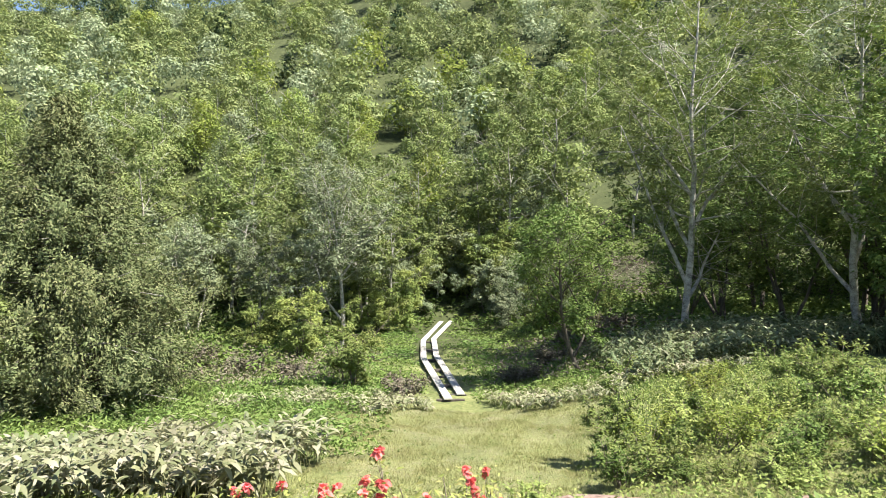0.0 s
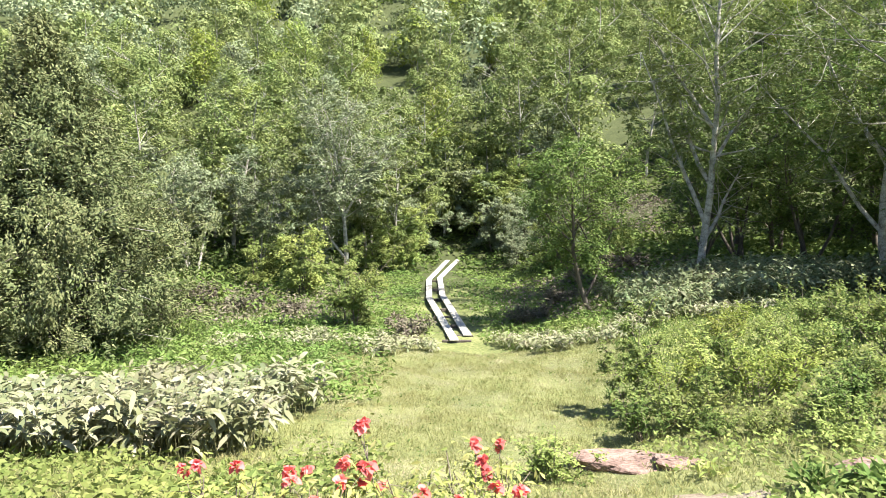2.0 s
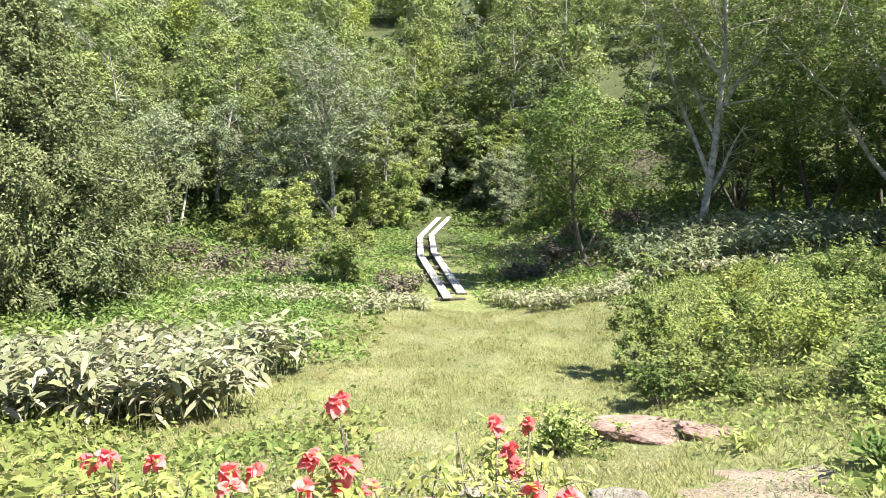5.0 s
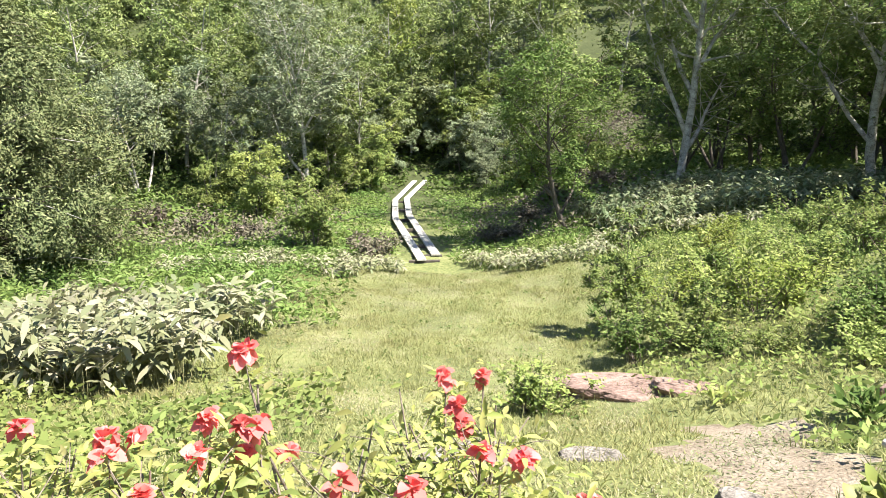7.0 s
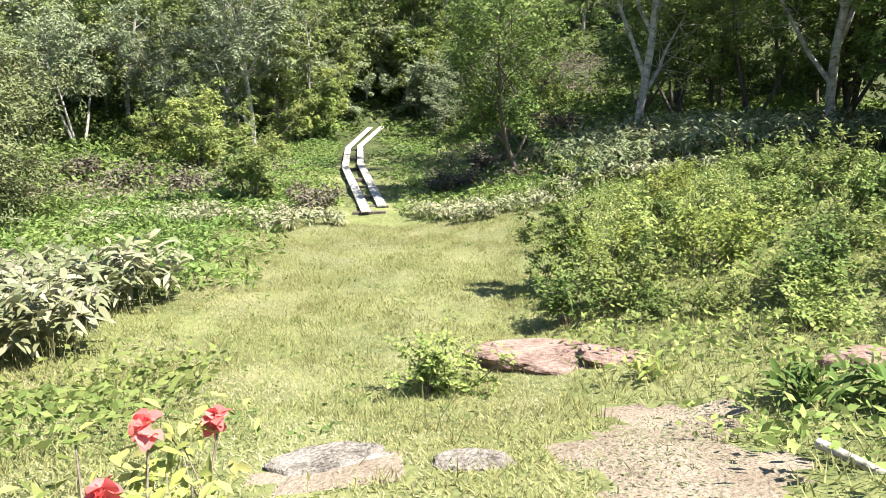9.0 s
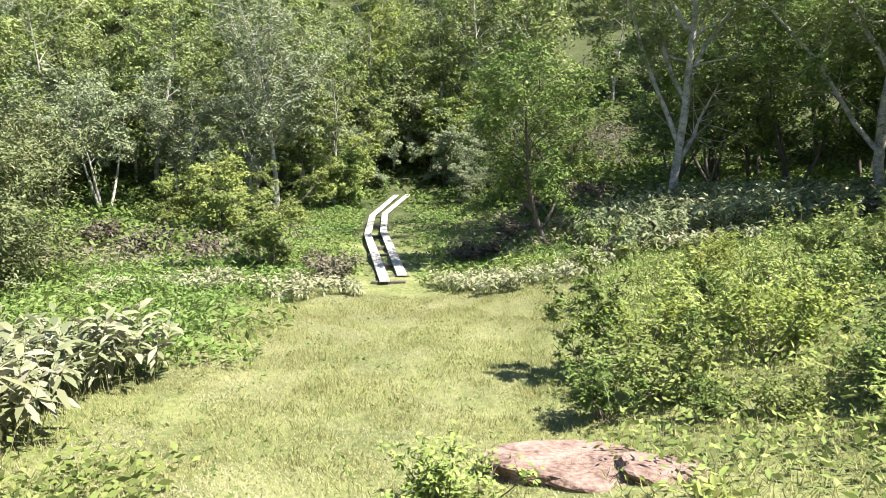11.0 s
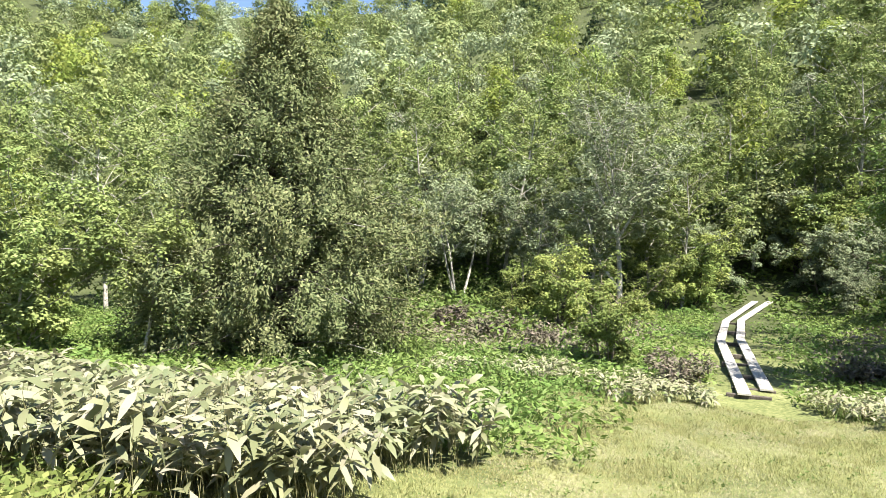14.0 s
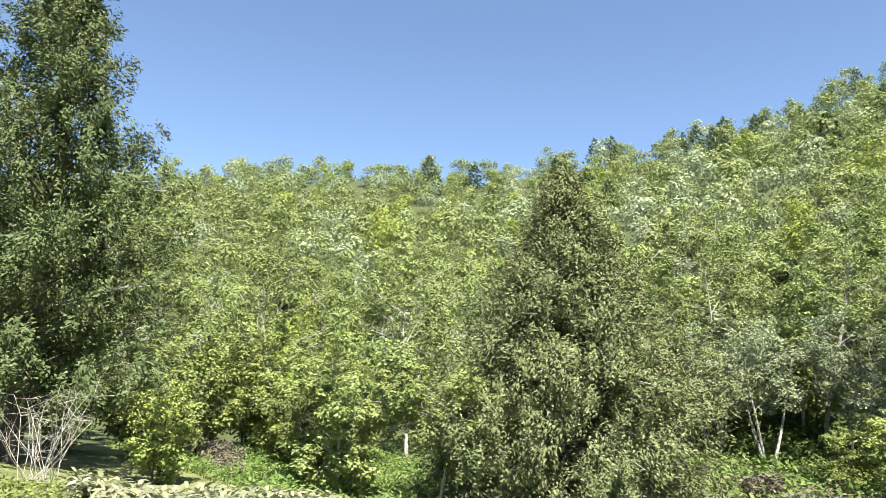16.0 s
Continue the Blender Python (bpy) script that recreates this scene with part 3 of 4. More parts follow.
for x, y, t, s in ((16.5, 58.5, 120, 0.95), (24.0, 30.5, 300, 0.75), (26.5, 26, 45, 0.8), (-3.5, 47, 15, 0.7), (-8.5, 47, 75, 0.8), (-2.4, 57, 30, 0.9), (-10, 50, 70, 0.95), (-15.5, 51.5, 110, 1.05), (-21.5, 50, 20, 1.0), (-25, 45, 160, 0.95), (-27.5, 38, 200, 0.95), (-29, 31, 250, 0.9), (-31.5, 24.5, 300, 0.85), (-34, 18, 20, 0.95), (-36, 11, 99, 1.0), (9.5, 60, 15, 1.1), (25.5, 52, 100, 1.1), (-5.5, 49, 222, 0.95), (-20.5, 41, 40, 0.75), (-23.5, 34, 140, 0.8), (-38, 5, 60, 1.0)):
    put_copy(edge_tree, x, y, t, s)


multi = put(tree("broadleaf_tree", "low spreading tree with several dark crooked stems", 33, 7.5, 3.6, 0.42, 0.1, M_DARK, M_BARK, 24, 6, 30, 0.18, 4, (0, 0), 0.32, group="dark-stemmed trees beyond the bank", fork=0.04), 15.0, 36.5)
for x, y, t, s in ((17.6, 35.0, 70, 1.0), (20.2, 33.0, 150, 1.1), (14.0, 39.5, 210, 0.9), (22.6, 31.2, 280, 1.0), (9.2, 41.5, 30, 0.8)):
    put_copy(multi, x, y, t, s)


# ---- woods on the rising ground ----
def build_middle_woods():
    rng = np.random.default_rng(5)
    kinds = []
    for i, (mat, tall, wide) in enumerate(((M_BIRCH, 9.5, 7.0), (M_WOODS, 9, 7.4), (M_BIRCH, 11, 6.4), (M_GREY, 8.6, 7.4), (M_FRESH, 9, 6.8))):
        kinds.append(far_tree("woodland_tree", "slender leafy tree in the wood on the rising ground", 50 + i, tall, wide, 4000, 0.225, mat, M_PALE if i != 3 else M_BARK, "woodland trees behind the meadow", 30, 0.14))
    weights = [0.3, 0.3, 0.22, 0.12, 0.06]
    spots, tries = [], 0
    while len(spots) < 185 and tries < 9000:
        tries += 1
        r, az = math.sqrt(rng.uniform(53 ** 2, 96 ** 2)), rng.uniform(-86, 42)
        x, y = r * math.sin(radians(az)), r * math.cos(radians(az))
        if 11 < az < 18.5 and r < 57:
            continue
        if all((x - a) ** 2 + (y - b) ** 2 > 3.9 ** 2 for a, b in spots):
            spots.append((x, y))
    for i, (x, y) in enumerate(spots):
        k = i if i < len(kinds) else rng.choice(len(kinds), p=weights)
        if i < len(kinds):
            put(kinds[k], x, y, rng.uniform(0, 360), rng.uniform(0.8, 1.1))
        else:
            put_copy(kinds[k], x, y, rng.uniform(0, 360), rng.uniform(0.75, 1.12))


def build_far_woods():
    rng = np.random.default_rng(6)
    spots = []
    r = 90.0
    while r < 236:
        gap = 7.0 * (1 + (r - 90) / 500)
        steps = int(radians(126) * r / gap)
        for i in range(steps):
            az = -86 + 126 * (i + rng.uniform(0.1, 0.9)) / steps
            q = r + rng.uniform(-0.4, 0.4) * gap
            spots.append((q * math.sin(radians(az)), q * math.cos(radians(az))))
        r += gap
    kind = rng.choice(3, len(spots), p=[0.66, 0.13, 0.21])
    for which, (label, mat) in enumerate((("broadleaf woodland covering the hillside", M_WOODS), ("yellow-green broadleaf trees among the hillside woods", M_FRESH), ("grey-green broadleaf trees among the hillside woods", M_GREY))):
        protos = [puff_crown(rng, 9.5, 9.4, 820, 0.44, 12, 0.18) for _ in range(8)]
        vs, fs, base = [], [], 0
        for i, (x, y) in enumerate(spots):
            if kind[i] != which:
                continue
            v, f = protos[i % 8]
            c, s = math.cos(i), math.sin(i)
            k = rng.uniform(0.75, 1.2)
            vs.append((v @ np.array([[c, s, 0], [-s, c, 0], [0, 0, 1]])) * k + np.array([x, y, h1(x, y) - 1.5]))
            fs.append(f + base)
            base += len(v)
        tagged(mesh_object("far_woods", np.concatenate(vs), np.concatenate(fs), mat), label, "woodland", kind="stuff")
    v0, f0 = conifer_foliage(rng, 11.5, 7.5, 60, 18, 0.7, 0.3, 0.1)
    vs, fs, base = [], [], 0
    for i in range(80):
        r = math.sqrt(rng.uniform(110 ** 2, 226 ** 2)) if i % 2 else rng.uniform(196, 226)
        az = rng.uniform(-50, 46)
        x, y = r * math.sin(radians(az)), r * math.cos(radians(az))
        k = rng.uniform(0.5, 0.95)
        vs.append(v0 * k + np.array([x, y, h1(x, y) - 0.5]))
        fs.append(f0 + base)
        base += len(v0)
    tagged(mesh_object("far_conifers", np.concatenate(vs), np.concatenate(fs), M_PINE), "dark conifers scattered over the upper hillside", "woodland", kind="stuff")


build_middle_woods()
build_far_woods()


# ---- dwarf bamboo ----
def bamboo(name, label, seed, n, inside, box, tall, leaf, mat, per=8):
    rng = np.random.default_rng(seed)
    foot = scatter(rng, n, inside, *box)
    w, at, al = Wood(), [], []
    hts = tall * rng.uniform(0.55, 1.1, n) * (1 - 0.42 * clamp01((-foot[:, 0] - 6) / 4))
    for p, ht in zip(foot, hts):
        st = bough(rng, p - np.array([0, 0, 0.05]), (rng.normal() * 0.15, rng.normal() * 0.15, 1), ht, 3, 0.06)
        w.tube(st, 0.005, 0.003, 3)
        k = rng.integers(per - 3, per + 3)
        a = rng.uniform(0, 6.28) + np.arange(k) * 2.4
        u = rng.uniform(0.55, 1.0, k)[:, None]
        at.append(st[1] + (st[2] - st[1]) * (u * 2 - 1))
        al.append(np.stack([np.cos(a), np.sin(a), rng.uniform(-0.7, 1.1, k)], -1))
    at, al = np.concatenate(at), unit(np.concatenate(al))
    m = len(at)
    size = leaf * rng.uniform(0.6, 1.25, m)[:, None]
    side = unit(np.cross(al, np.array([0, 0, 1.0]) + rng.normal(size=(m, 3)) * 0.35)) * size * 0.13
    drop = np.array([0, 0, -1.0]) * size
    p1, p2, p3 = at + al * size * 0.3 + drop * 0.02, at + al * size * 0.65 + drop * 0.1, at + al * size * 0.95 + drop * 0.3
    v = np.stack([at, p1 - side, p1 + side, p2 - side * 0.85, p2 + side * 0.85, p3], 1).reshape(-1, 3)
    b = np.arange(m)[:, None] * 6
    f = np.concatenate([b + [0, 2, 1], b + [1, 2, 4], b + [1, 4, 3], b + [3, 4, 5]])
    root = tagged(new(name), label, "dwarf bamboo", kind="stuff")
    w.done("culms", M_CULM, root)
    mesh_object("leaves", v, f, mat, root)


bamboo("bamboo_thicket", "thicket of broad-leaved dwarf bamboo, pale green in the sun", 61, 2900, lambda x, y: (x < -3.1 + 0.35 * np.sin(y * 2) - 0.25 * np.maximum(0, 14.5 - y)) & (y > 12.3 - 0.9 * clamp01((-x - 4.5) / 4)) & (y < 17.4 + 0.35 * np.sin(x * 1.7)), (-15.5, -2.5, 10.5, 18.5), 1.12, 0.33, M_SASA, 7)
bamboo("bamboo_fringe", "low dwarf bamboo with bleached leaves edging the meadow", 62, 900, lambda x, y: (np.abs(y - 26.0 + 0.05 * x - 0.6 * np.sin(x)) < 0.5 + 0.9 * np.sin(x * 1.1 + 1) ** 2) & ~((x > -0.2) & (x < 1.8)), (-8.5, 11, 23, 28.5), 0.6, 0.22, M_SASADRY)
bamboo("bamboo_bank", "bank of dwarf bamboo under the birches, shade put into its leaf colour", 63, 2300, lambda x, y: y > 25.5 + 0.05 * x, (7.0, 24, 25.5, 33), 1.1, 0.3, M_SASASHADE)


# ---- low plants and grass ----
def open_ground(x, y):
    return (x > -3.0 + 0.25 * np.sin(y * 1.9) + 0.22 * np.maximum(0, y - 19) * -1) & (x < 2.6 + 0.28 * np.maximum(0, y - 13) + 0.3 * np.sin(y * 2.3)) & (y < 25.4)


def patchy(x, y):
    return np.sin(x * 1.9 + 1.2 * np.sin(y * 0.9)) * np.sin(y * 1.5 + 0.8 * np.sin(x * 1.3)) + 0.5 * np.sin(x * 5.3 + y * 3.1) * np.sin(y * 4.7 - x * 2.2)


def build_grass():
    rng = np.random.default_rng(7)
    at = scatter(rng, 190000, open_ground, -6, 8, 7.0, 26.5)
    at = at[~bare(at[:, 0], at[:, 1]) | (rng.uniform(size=len(at)) < 0.06)]
    dry = patchy(at[:, 0], at[:, 1]) + rng.normal(size=len(at)) * 0.6 > 0.1
    for some, mat, tall, label in ((~dry, M_GRASS, 0.06, "short sunlit pale-green meadow grass"), (dry, M_STRAW, 0.04, "bleached straw-coloured patches of short meadow grass")):
        v, f = blades(rng, at[some], tall, 0.014, 1.2)
        tagged(mesh_object("meadow_grass", v, f, mat), label, "grass", kind="stuff")
    c = scatter(rng, 900, lambda x, y: open_ground(x, y) & (patchy(x, y) < 0.25) & ~bare(x, y), -6, 8, 8.5, 26)
    spread = rng.uniform(0.04, 0.16, 900)
    at = np.repeat(c, 26, 0) + rng.normal(size=(900 * 26, 3)) * np.array([1, 1, 0]) * np.repeat(spread, 26)[:, None]
    v, f = blades(rng, at, np.repeat(rng.uniform(0.06, 0.16, 900), 26), 0.012, 0.6)
    tagged(mesh_object("grass_tufts", v, f, M_GRASS), "taller green tufts of grass in the meadow", "grass", kind="stuff")
    c = scatter(rng, 260, lambda x, y: open_ground(x, y) & ~bare(x, y), -6, 8, 9, 26)
    at = np.repeat(c, 9, 0) + rng.normal(size=(260 * 9, 3)) * np.array([0.06, 0.06, 0.02]) + np.array([0, 0, 0.05])
    v, f = leaf_quads(rng, at, 0.06, slim=0.4)
    tagged(mesh_object("meadow_herbs", v, f, M_FERN), "small green herbs scattered in the meadow", "herb", kind="stuff")


def cover(name, label, seed, n, inside, box, tall, leaf, mat, slim=0.45):
    rng = np.random.default_rng(seed)
    soft = rng.normal(size=2)
    at = scatter(rng, n, lambda x, y: inside(x + 0.9 * np.sin(y * 1.7 + soft[0]) + rng.normal(size=len(x)) * 0.5, y + 0.9 * np.sin(x * 1.4 + soft[1]) + rng.normal(size=len(x)) * 0.5), *box)
    at = at[~((at[:, 0] > 0.2) & (at[:, 0] < 2.0) & (at[:, 1] < 9.5))]
    middle = np.interp(at[:, 1], [27, 37, 44, 51], [0.56, -0.54, -0.73, 0.5])
    at = at[(at[:, 1] < 26.3) | (at[:, 1] > 52) | (np.abs(at[:, 0] - middle) > 0.8)]
    n = len(at)
    lump = 0.5 + 0.5 * np.sin(at[:, 0] * 2.1 + 1.3 * np.sin(at[:, 1] * 1.7)) * np.sin(at[:, 1] * 2.6 + seed)
    at[:, 2] += rng.uniform(0.0, 1, n) ** 0.6 * tall * (0.35 + 0.65 * lump)
    v, f = leaf_quads(rng, at, leaf, slim=slim, up=0.5)
    tagged(mesh_object(name, v, f, mat), label, "undergrowth", kind="stuff")


build_grass()


def build_slope_grass():
    rng = np.random.default_rng(8)
    at = scatter(rng, 90000, lambda x, y: ~open_ground(x, y) & ~bare(x, y) & (np.abs(x) < 3 + y * 0.8), -14, 13, 2.5, 16)
    v, f = blades(rng, at, 0.13, 0.014, 0.8)
    tagged(mesh_object("slope_grass", v, f, M_GRASS), "rough pale grass on the slope beside the path", "grass", kind="stuff")
    at = scatter(rng, 50000, lambda x, y: ~open_ground(x, y) & ((np.abs(x) > 2) | (y < 25)), -34, 12, 17, 34)
    v, f = blades(rng, at, 0.3, 0.03, 0.6)
    tagged(mesh_object("valley_grass", v, f, M_FERN), "tall green grass on the valley floor", "grass", kind="stuff")


build_slope_grass()
cover("undergrowth", "bright-green ferns and herbs on the damp valley floor", 71, 40000, lambda x, y: x < -2.2 - 0.25 * (y - 20) * (y < 26), (-32, -1.5, 17, 30), 0.6, 0.18, M_FERN, 0.35)
cover("undergrowth", "low green herbs beside the boardwalk", 72, 22000, lambda x, y: ((x < -0.75) | (x > 1.3)) & (y > 27), (-8, 7, 26.5, 47), 0.35, 0.2, M_FERN, 0.35)
cover("undergrowth", "tangled dark undergrowth under the trees", 73, 26000, lambda x, y: (y > 33) & ((x < -8) | (x > 6)), (-34, 30, 30, 52), 0.9, 0.3, M_DARK)
cover("undergrowth", "tangled brown undergrowth under the trees", 74, 9000, lambda x, y: (y > 29) & ((x < -4) | (x > 3)), (-20, 14, 29, 40), 0.7, 0.2, M_BROWN)
cover("leaf_litter", "dry straw-coloured grass litter beside the path", 77, 2600, lambda x, y: (x - 2.75) ** 2 + (y - 8.7) ** 2 < 0.75, (1.5, 4, 7.5, 10), 0.02, 0.035, M_SASADRY, 0.3)
cover("undergrowth", "leafy herbs on the slope below the path", 75, 24000, lambda x, y: (x < -0.9) & (y < 12.6), (-16, -0.8, 3.5, 13.2), 0.4, 0.11, M_BUSH)
cover("undergrowth", "leafy herbs on the bank beside the path", 76, 22000, lambda x, y: (x > 3.4 + 0.25 * np.maximum(0, y - 13)) & (y > 5), (3, 14, 5, 27), 0.4, 0.1, M_BUSH)

cover("undergrowth", "low green bushes and herbs on the wooded slope", 79, 26000, lambda x, y: (np.hypot(x, y) > 47) & (np.hypot(x, y) < 66) & (((x - 13) / 3) ** 2 + ((y - 53) / 3.6) ** 2 > 1), (-30, 26, 40, 66), 0.9, 0.34, M_DARK)
cover("brush_litter", "pale dry brushwood and litter on the sunlit bank", 78, 7000, lambda x, y: ((x - 13) / 3.4) ** 2 + ((y - 53) / 4.5) ** 2 < 1, (8, 18, 46, 60), 0.25, 0.22, M_LITTER, 0.3)

# ---- shrubs ----
bush_a = shrub("shrub", "loose light-green leafy shrub beside the meadow", 81, 1.0, 1.7, 2200, 0.085, M_BUSH, 18, group="light-green shrubs on the bank", open_=0.22)
bush_b = shrub("shrub", "upright shrub with fresh yellow-green leaves", 82, 1.15, 1.4, 1700, 0.085, M_FRESH, 16, group="light-green shrubs on the bank", open_=0.2)
bush_c = shrub("shrub", "dense darker green shrub behind the flat rock", 86, 0.9, 1.3, 2200, 0.075, M_DARK, 18, group="light-green shrubs on the bank", open_=0.2)
put(bush_a, 4.4, 14.4)
put(bush_b, 6.0, 14.8)
put(bush_c, 3.55, 14.0, 0, 0.85)
for i, (x, y, s) in enumerate(((5.2, 13.0, 0.8), (4.6, 15.9, 0.8), (5.7, 11.9, 0.8), (6.6, 13.3, 0.95), (5.9, 16.6, 0.95), (6.9, 15.7, 1.0), (7.7, 12.4, 0.9), (6.7, 18.2, 0.95), (7.9, 17.0, 1.0), (7.2, 10.8, 0.8), (8.2, 14.6, 1.0), (9.3, 16.2, 1.05), (8.6, 19.3, 1.0), (7.5, 20.4, 0.85), (10.4, 18.5, 1.05), (9.4, 12.9, 0.9), (10.6, 21.4, 1.0), (8.9, 22.6, 0.9), (9.9, 14.2, 1.1), (11.5, 16.4, 1.1))):
    put_copy((bush_a, bush_b, bush_a, bush_c)[i % 4], x, y, 47 * i, s * (0.7, 1.15, 0.85, 1.0, 1.25)[i % 5])
for x, y, s in ((4.4, 13.2, 0.6), (6.2, 12.6, 0.8), (7.4, 14.0, 0.9), (5.2, 15.2, 0.8), (8.8, 17.8, 0.9)):
    put_copy(bush_c, x, y, 60 * x, s)
put(shrub("shrub", "small rounded green bush beside the path", 83, 0.66, 0.8, 2200, 0.06, M_BUSH, 20, open_=0.2), 1.5, 11.3)
put(shrub("shrub", "dense dark low bush beside the boardwalk", 84, 1.15, 1.8, 2600, 0.12, M_BROWN, 22, open_=0.2), -1.5, 27.4)
wide_bush = put(shrub("shrub", "wide brownish low bush beside the boardwalk", 85, 1.0, 2.6, 3000, 0.14, M_BROWN, 24, group="brownish low bushes"), 3.4, 30.6)
for x, y, t, s in ((-9.5, 33.5, 40, 1.0), (-12.0, 35.5, 90, 1.1), (-6.8, 33.0, 150, 0.8), (5.4, 33.6, 200, 0.9), (11.4, 30.0, 20, 0.8), (7.5, 37.5, 60, 1.3), (9.8, 38.5, 110, 1.3), (-28.0, 19.6, 15, 1.0), (-25.5, 19.2, 75, 0.9), (-30.5, 20.0, 125, 1.0), (-22.8, 18.4, 175, 0.7), (16.0, 27.5, 40, 0.9)):
    put_copy(wide_bush, x, y, t, s)
put(tree("sapling", "thin upright sapling with feathery leaves by the meadow", 87, 2.5, 0.55, 0.2, 0.014, M_BUSH, M_TWIG, 18, 4, 16, 0.09, 1, (0.02, 0), 0.09), 4.1, 16.3)
put(tree("sapling", "thin feathery sapling with drooping side shoots", 88, 1.7, 0.5, 0.15, 0.012, M_BUSH, M_TWIG, 16, 4, 16, 0.08, 1, (-0.1, 0), 0.09), 3.75, 16.0)
put(shrub("dead_shrub", "bare pale dead shrub with tangled grey stems", 89, 2.3, 2.2, 60, 0.08, M_BROWN, 22, wood=M_PALE), -16.5, 11.2)


def rosette(name, label, seed, x, y, tall, n, leaf, mat, slim):
    """Broad leaves that rise from one root."""
    rng = np.random.default_rng(seed)
    root = thing(name, label, "plant")
    a = rng.uniform(0, 6.28, n)
    d = unit(np.stack([np.cos(a), np.sin(a), rng.uniform(0.5, 2.2, n)], -1))
    at = rng.normal(size=(n, 3)) * np.array([0.1, 0.1, 0]) + np.array([0, 0, 0.01])
    at = at + d * (tall * rng.uniform(0, 0.5, n))[:, None]
    v, f = fine_leaves(rng, at, leaf, d, slim, 0.35)
    mesh_object("foliage", v, f, mat, root)
    w = Wood()
    for p in at[:12]:
        w.tube(np.array([[0, 0, -0.05], p * 0.5, p]), 0.006, 0.004, 4)
    w.done("stalk", M_CULM, root)
    put(root, x, y)


rosette("broadleaf_plant", "clump of broad pale-green leaves beside the path", 95, 2.75, 7.2, 0.22, 60, 0.22, M_AZALEA, 0.45)
rosette("broadleaf_plant", "clump of broad pale-green leaves beside the path", 96, 3.1, 6.95, 0.25, 60, 0.22, M_AZALEA, 0.45)
rosette("leafy_plant", "tuft of yellow-green strap leaves beside the rock", 97, 3.55, 11.0, 0.2, 50, 0.2, M_AZALEA, 0.25)
rosette("fern", "bright-green fern clump on the bank", 98, 4.2, 9.5, 0.35, 90, 0.3, M_FERN, 0.2)
rosette("fern", "bright-green fern clump on the bank", 99, 4.7, 9.2, 0.35, 90, 0.3, M_FERN, 0.2)


# ---- rocks ----
def rock(name, label, seed, size, mat, x, y, turn=0, lift=0.0):
    rng = np.random.default_rng(seed)
    bm = bmesh.new()
    bmesh.ops.create_icosphere(bm, subdivisions=4, radius=1)
    off = Vector(rng.uniform(-9, 9, 3))
    for v in bm.verts:
        p = v.co.copy()
        p.z = max(-0.5, min(p.z, 0.55))
        k = 1 + 0.35 * noise.noise(p * 1.1 + off) + 0.14 * noise.noise(p * 3 + off) + 0.04 * noise.noise(p * 9 + off)
        v.co = Vector((p.x * size[0] * k, p.y * size[1] * k, p.z * size[2] * (0.7 + 0.3 * k)))
    me = bpy.data.meshes.new(name)
    bm.to_mesh(me)
    bm.free()
    me.materials.append(mat)
    ob = new(name, me)
    ob.location = (x, y, h1(x, y) + lift)
    ob.rotation_euler = (radians(-8), 0, radians(turn))
    return tagged(ob, label, "rock")


rock("flat_rock", "broad flat reddish rock lying at the meadow's edge", 91, (0.84, 0.66, 0.2), M_ROCK, 2.72, 12.3, -14, -0.02)
rock("flat_rock", "smaller reddish slab tilted against the flat rock", 92, (0.5, 0.36, 0.17), M_ROCK, 3.55, 11.85, -30, -0.03)
rock("stone", "rough pale grey stone beside the path", 93, (0.15, 0.24, 0.17), M_STONE, 1.98, 7.4, 20, -0.02)
rock("stone", "low grey-brown stone half sunk in the grass", 94, (0.26, 0.18, 0.14), M_STONE, 1.45, 8.85, 0, -0.03)
rock("stone", "flat pale stone sunk in the turf", 98, (0.4, 0.22, 0.1), M_STONE, 0.5, 9.1, 10, -0.03)
rock("stone", "dark weathered stone on the bank", 99, (0.25, 0.2, 0.2), M_STONE, 3.75, 6.9, 40, -0.02)
rock("stone", "reddish stone among the shrubs", 96, (0.35, 0.25, 0.25), M_ROCK, 5.2, 10.2, 0)


def fallen_log():
    root = thing("fallen_log", "short bleached grey log lying on the bank", "log")
    w = Wood()
    x, y = 3.55, 8.15
    w.tube([(-0.1, 0.22, 0.03), (0, 0, 0.035), (0.1, -0.2, 0.03)], 0.035, 0.028, 8)
    w.done("stem", M_PALE, root)
    put(root, x, y)


fallen_log()


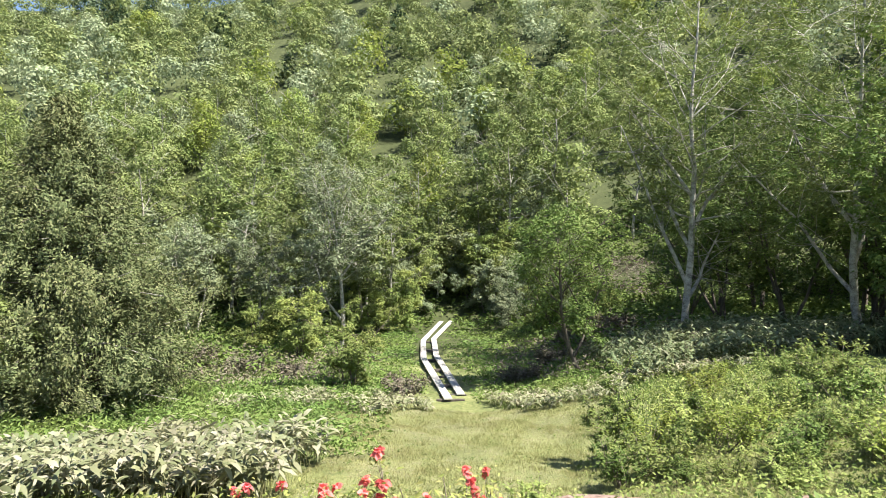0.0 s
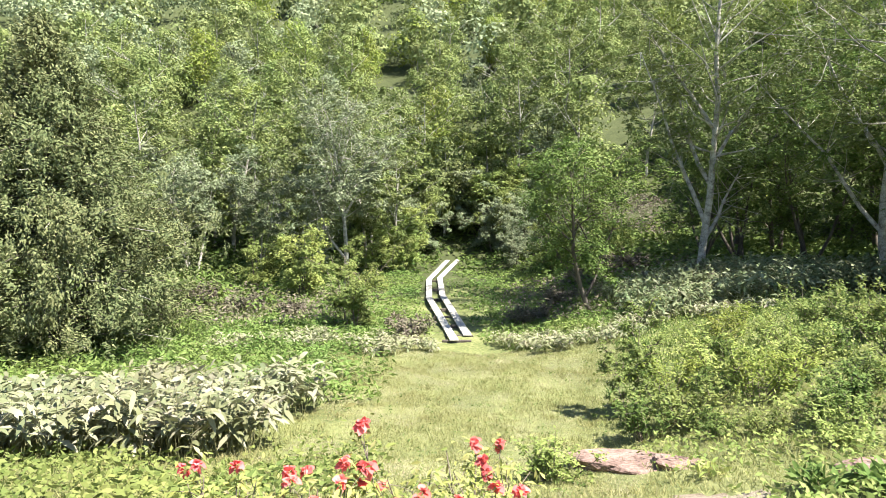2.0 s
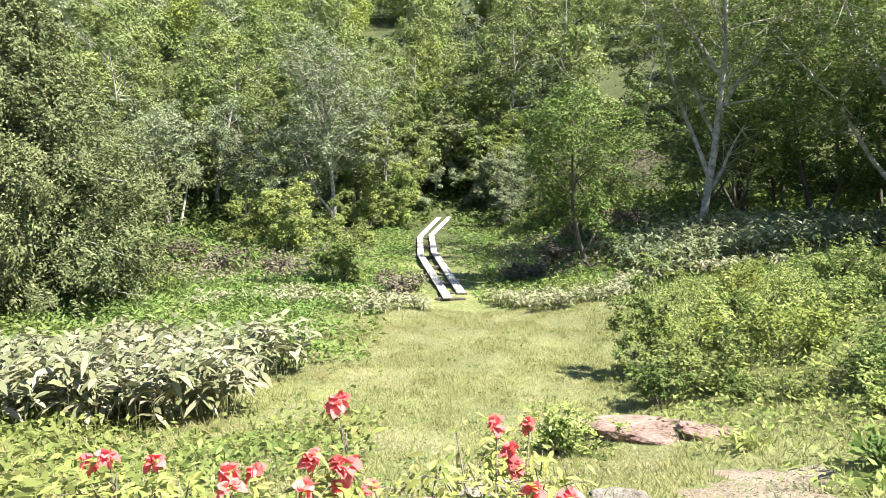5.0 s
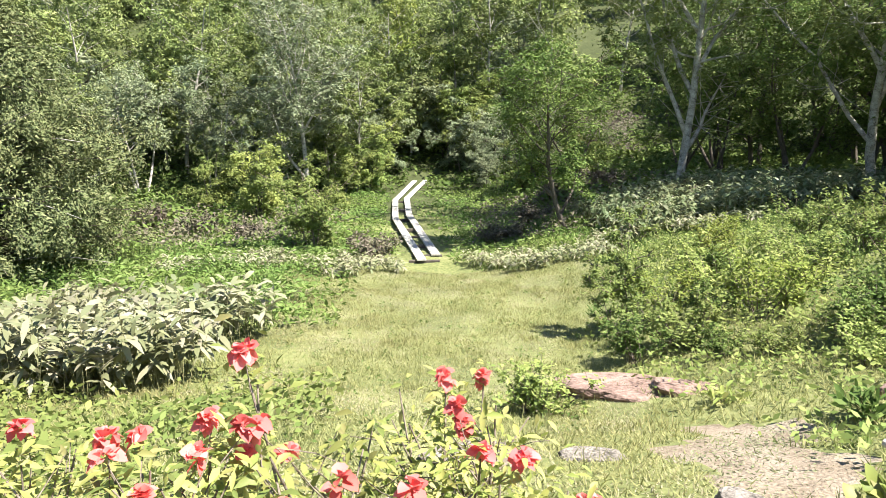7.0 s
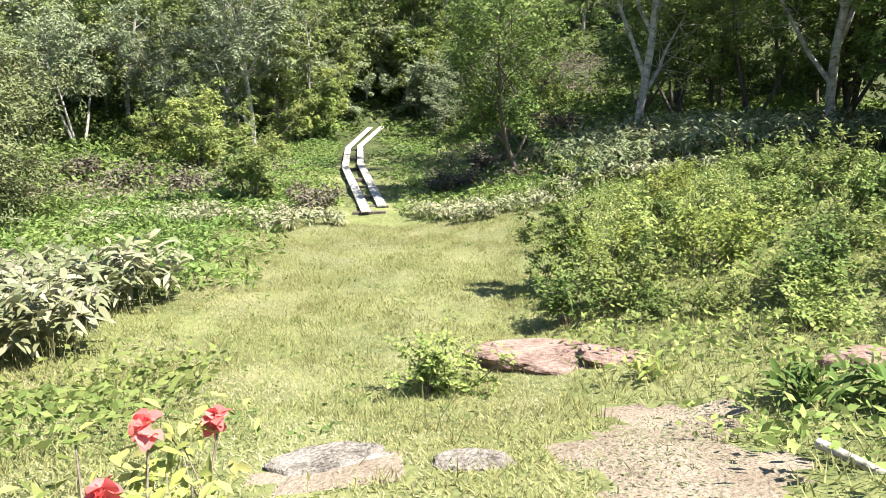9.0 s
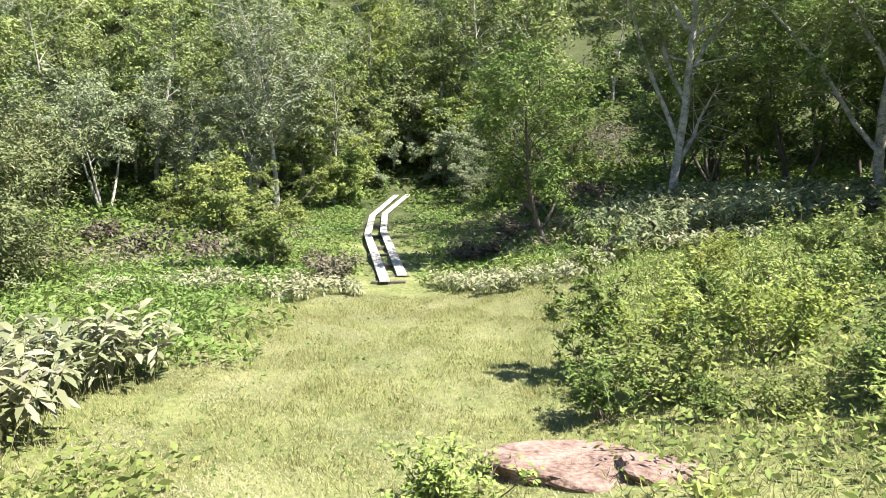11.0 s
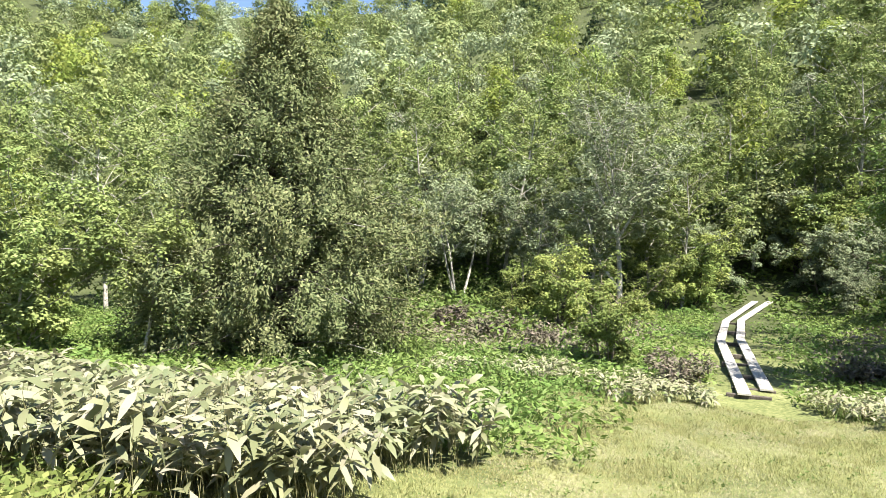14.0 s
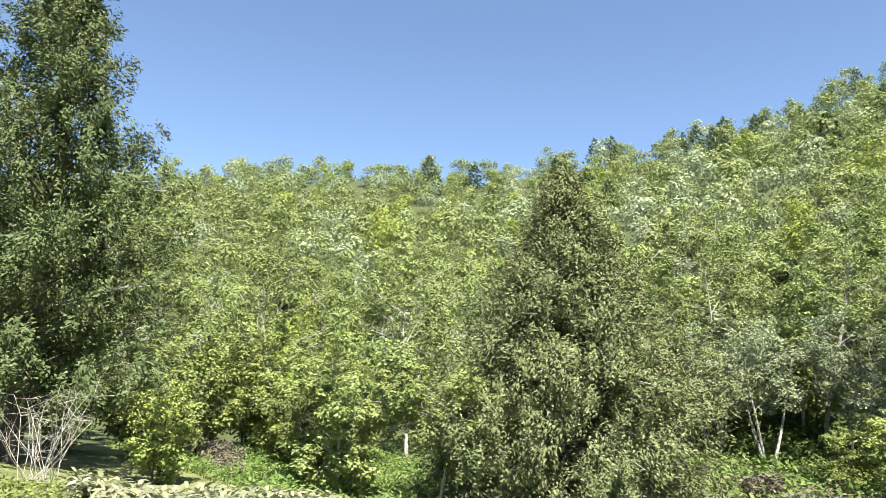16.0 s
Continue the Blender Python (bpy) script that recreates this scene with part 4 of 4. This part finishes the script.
# ---- azalea in flower ----
def blossom(rng, root, at, size):
    """A truss of open azalea flowers, five petals each."""
    vs, fs, base = [], [], 0
    for k in range(rng.integers(4, 7)):
        d = unit(rng.normal(size=3) + np.array([0, -0.3, 0.6]))
        a = unit(np.cross(d, rng.normal(size=3)))
        b = np.cross(d, a)
        c = np.array(at) + d * size * 0.35
        ang = np.arange(5) * 2 * math.pi / 5
        o = np.cos(ang)[:, None] * a + np.sin(ang)[:, None] * b
        v, f = fine_leaves(rng, np.repeat((c - d * size * 0.1)[None], 5, 0), size * 0.62, unit(o + d * 0.55), 0.95, 0.3)
        vs.append(v)
        fs.append(f + base)
        base += len(v)
    return mesh_object("blossom", np.concatenate(vs), np.concatenate(fs), M_PETAL, root)


def azalea(seed, x, y, tall, wide, flowers, n=1500):
    rng = np.random.default_rng(seed)
    root = thing("azalea", "azalea bush with clusters of coral-red flowers and yellow-green leaves", "azalea", "azaleas on the slope")
    tips, fine = [], Wood()
    for i in range(15):
        w = Wood()
        a, out = i * 2.4, rng.uniform(0.15, 1)
        st = bough(rng, (0, 0, -0.1), (math.cos(a) * out * wide / tall * 0.6, math.sin(a) * out * wide / tall * 0.6, 1), tall * rng.uniform(0.75, 1.08), 5, 0.16)
        w.tube(st, 0.009, 0.0035, 4)
        tips.append(st[4])
        for q in range(3):
            tw = bough(rng, st[rng.integers(2, 4)], rng.normal(size=3) * np.array([1, 1, 0.4]) + np.array([0, 0, 0.9]), tall * rng.uniform(0.2, 0.4), 4, 0.2)
            fine.tube(tw, 0.004, 0.002, 3)
            tips.append(tw[3])
        w.done("stem", M_TWIG, root)
    tagged(fine.done("twig_mass", M_TWIG, root), kind="stuff")
    tips = np.array(tips)
    k = rng.integers(0, len(tips), n)
    at = tips[k] - np.array([0, 0, 1.0]) * (rng.uniform(0, 1, n) ** 1.5 * tall * 0.5)[:, None] + rng.normal(size=(n, 3)) * 0.05
    v, f = fine_leaves(rng, at, 0.075, slim=0.34)
    mesh_object("foliage", v, f, M_AZALEA, root)
    high = tips[np.argsort(-tips[:, 2])]
    for p in high[:flowers * 2:2]:
        blossom(rng, root, p + np.array([0, 0, 0.02]), 0.074)
    put(root, x, y)


azalea(101, -0.25, 5.95, 1.15, 1.0, 9)
azalea(102, 0.25, 6.5, 1.0, 0.7, 7)
azalea(103, -0.8, 5.9, 1.0, 0.9, 7)
azalea(104, -1.5, 6.3, 0.85, 0.8, 4)
azalea(105, 0.1, 5.5, 0.8, 0.7, 4)
azalea(106, 0.7, 6.2, 0.6, 0.5, 2, 900)
azalea(107, -0.6, 5.4, 0.75, 0.8, 4)
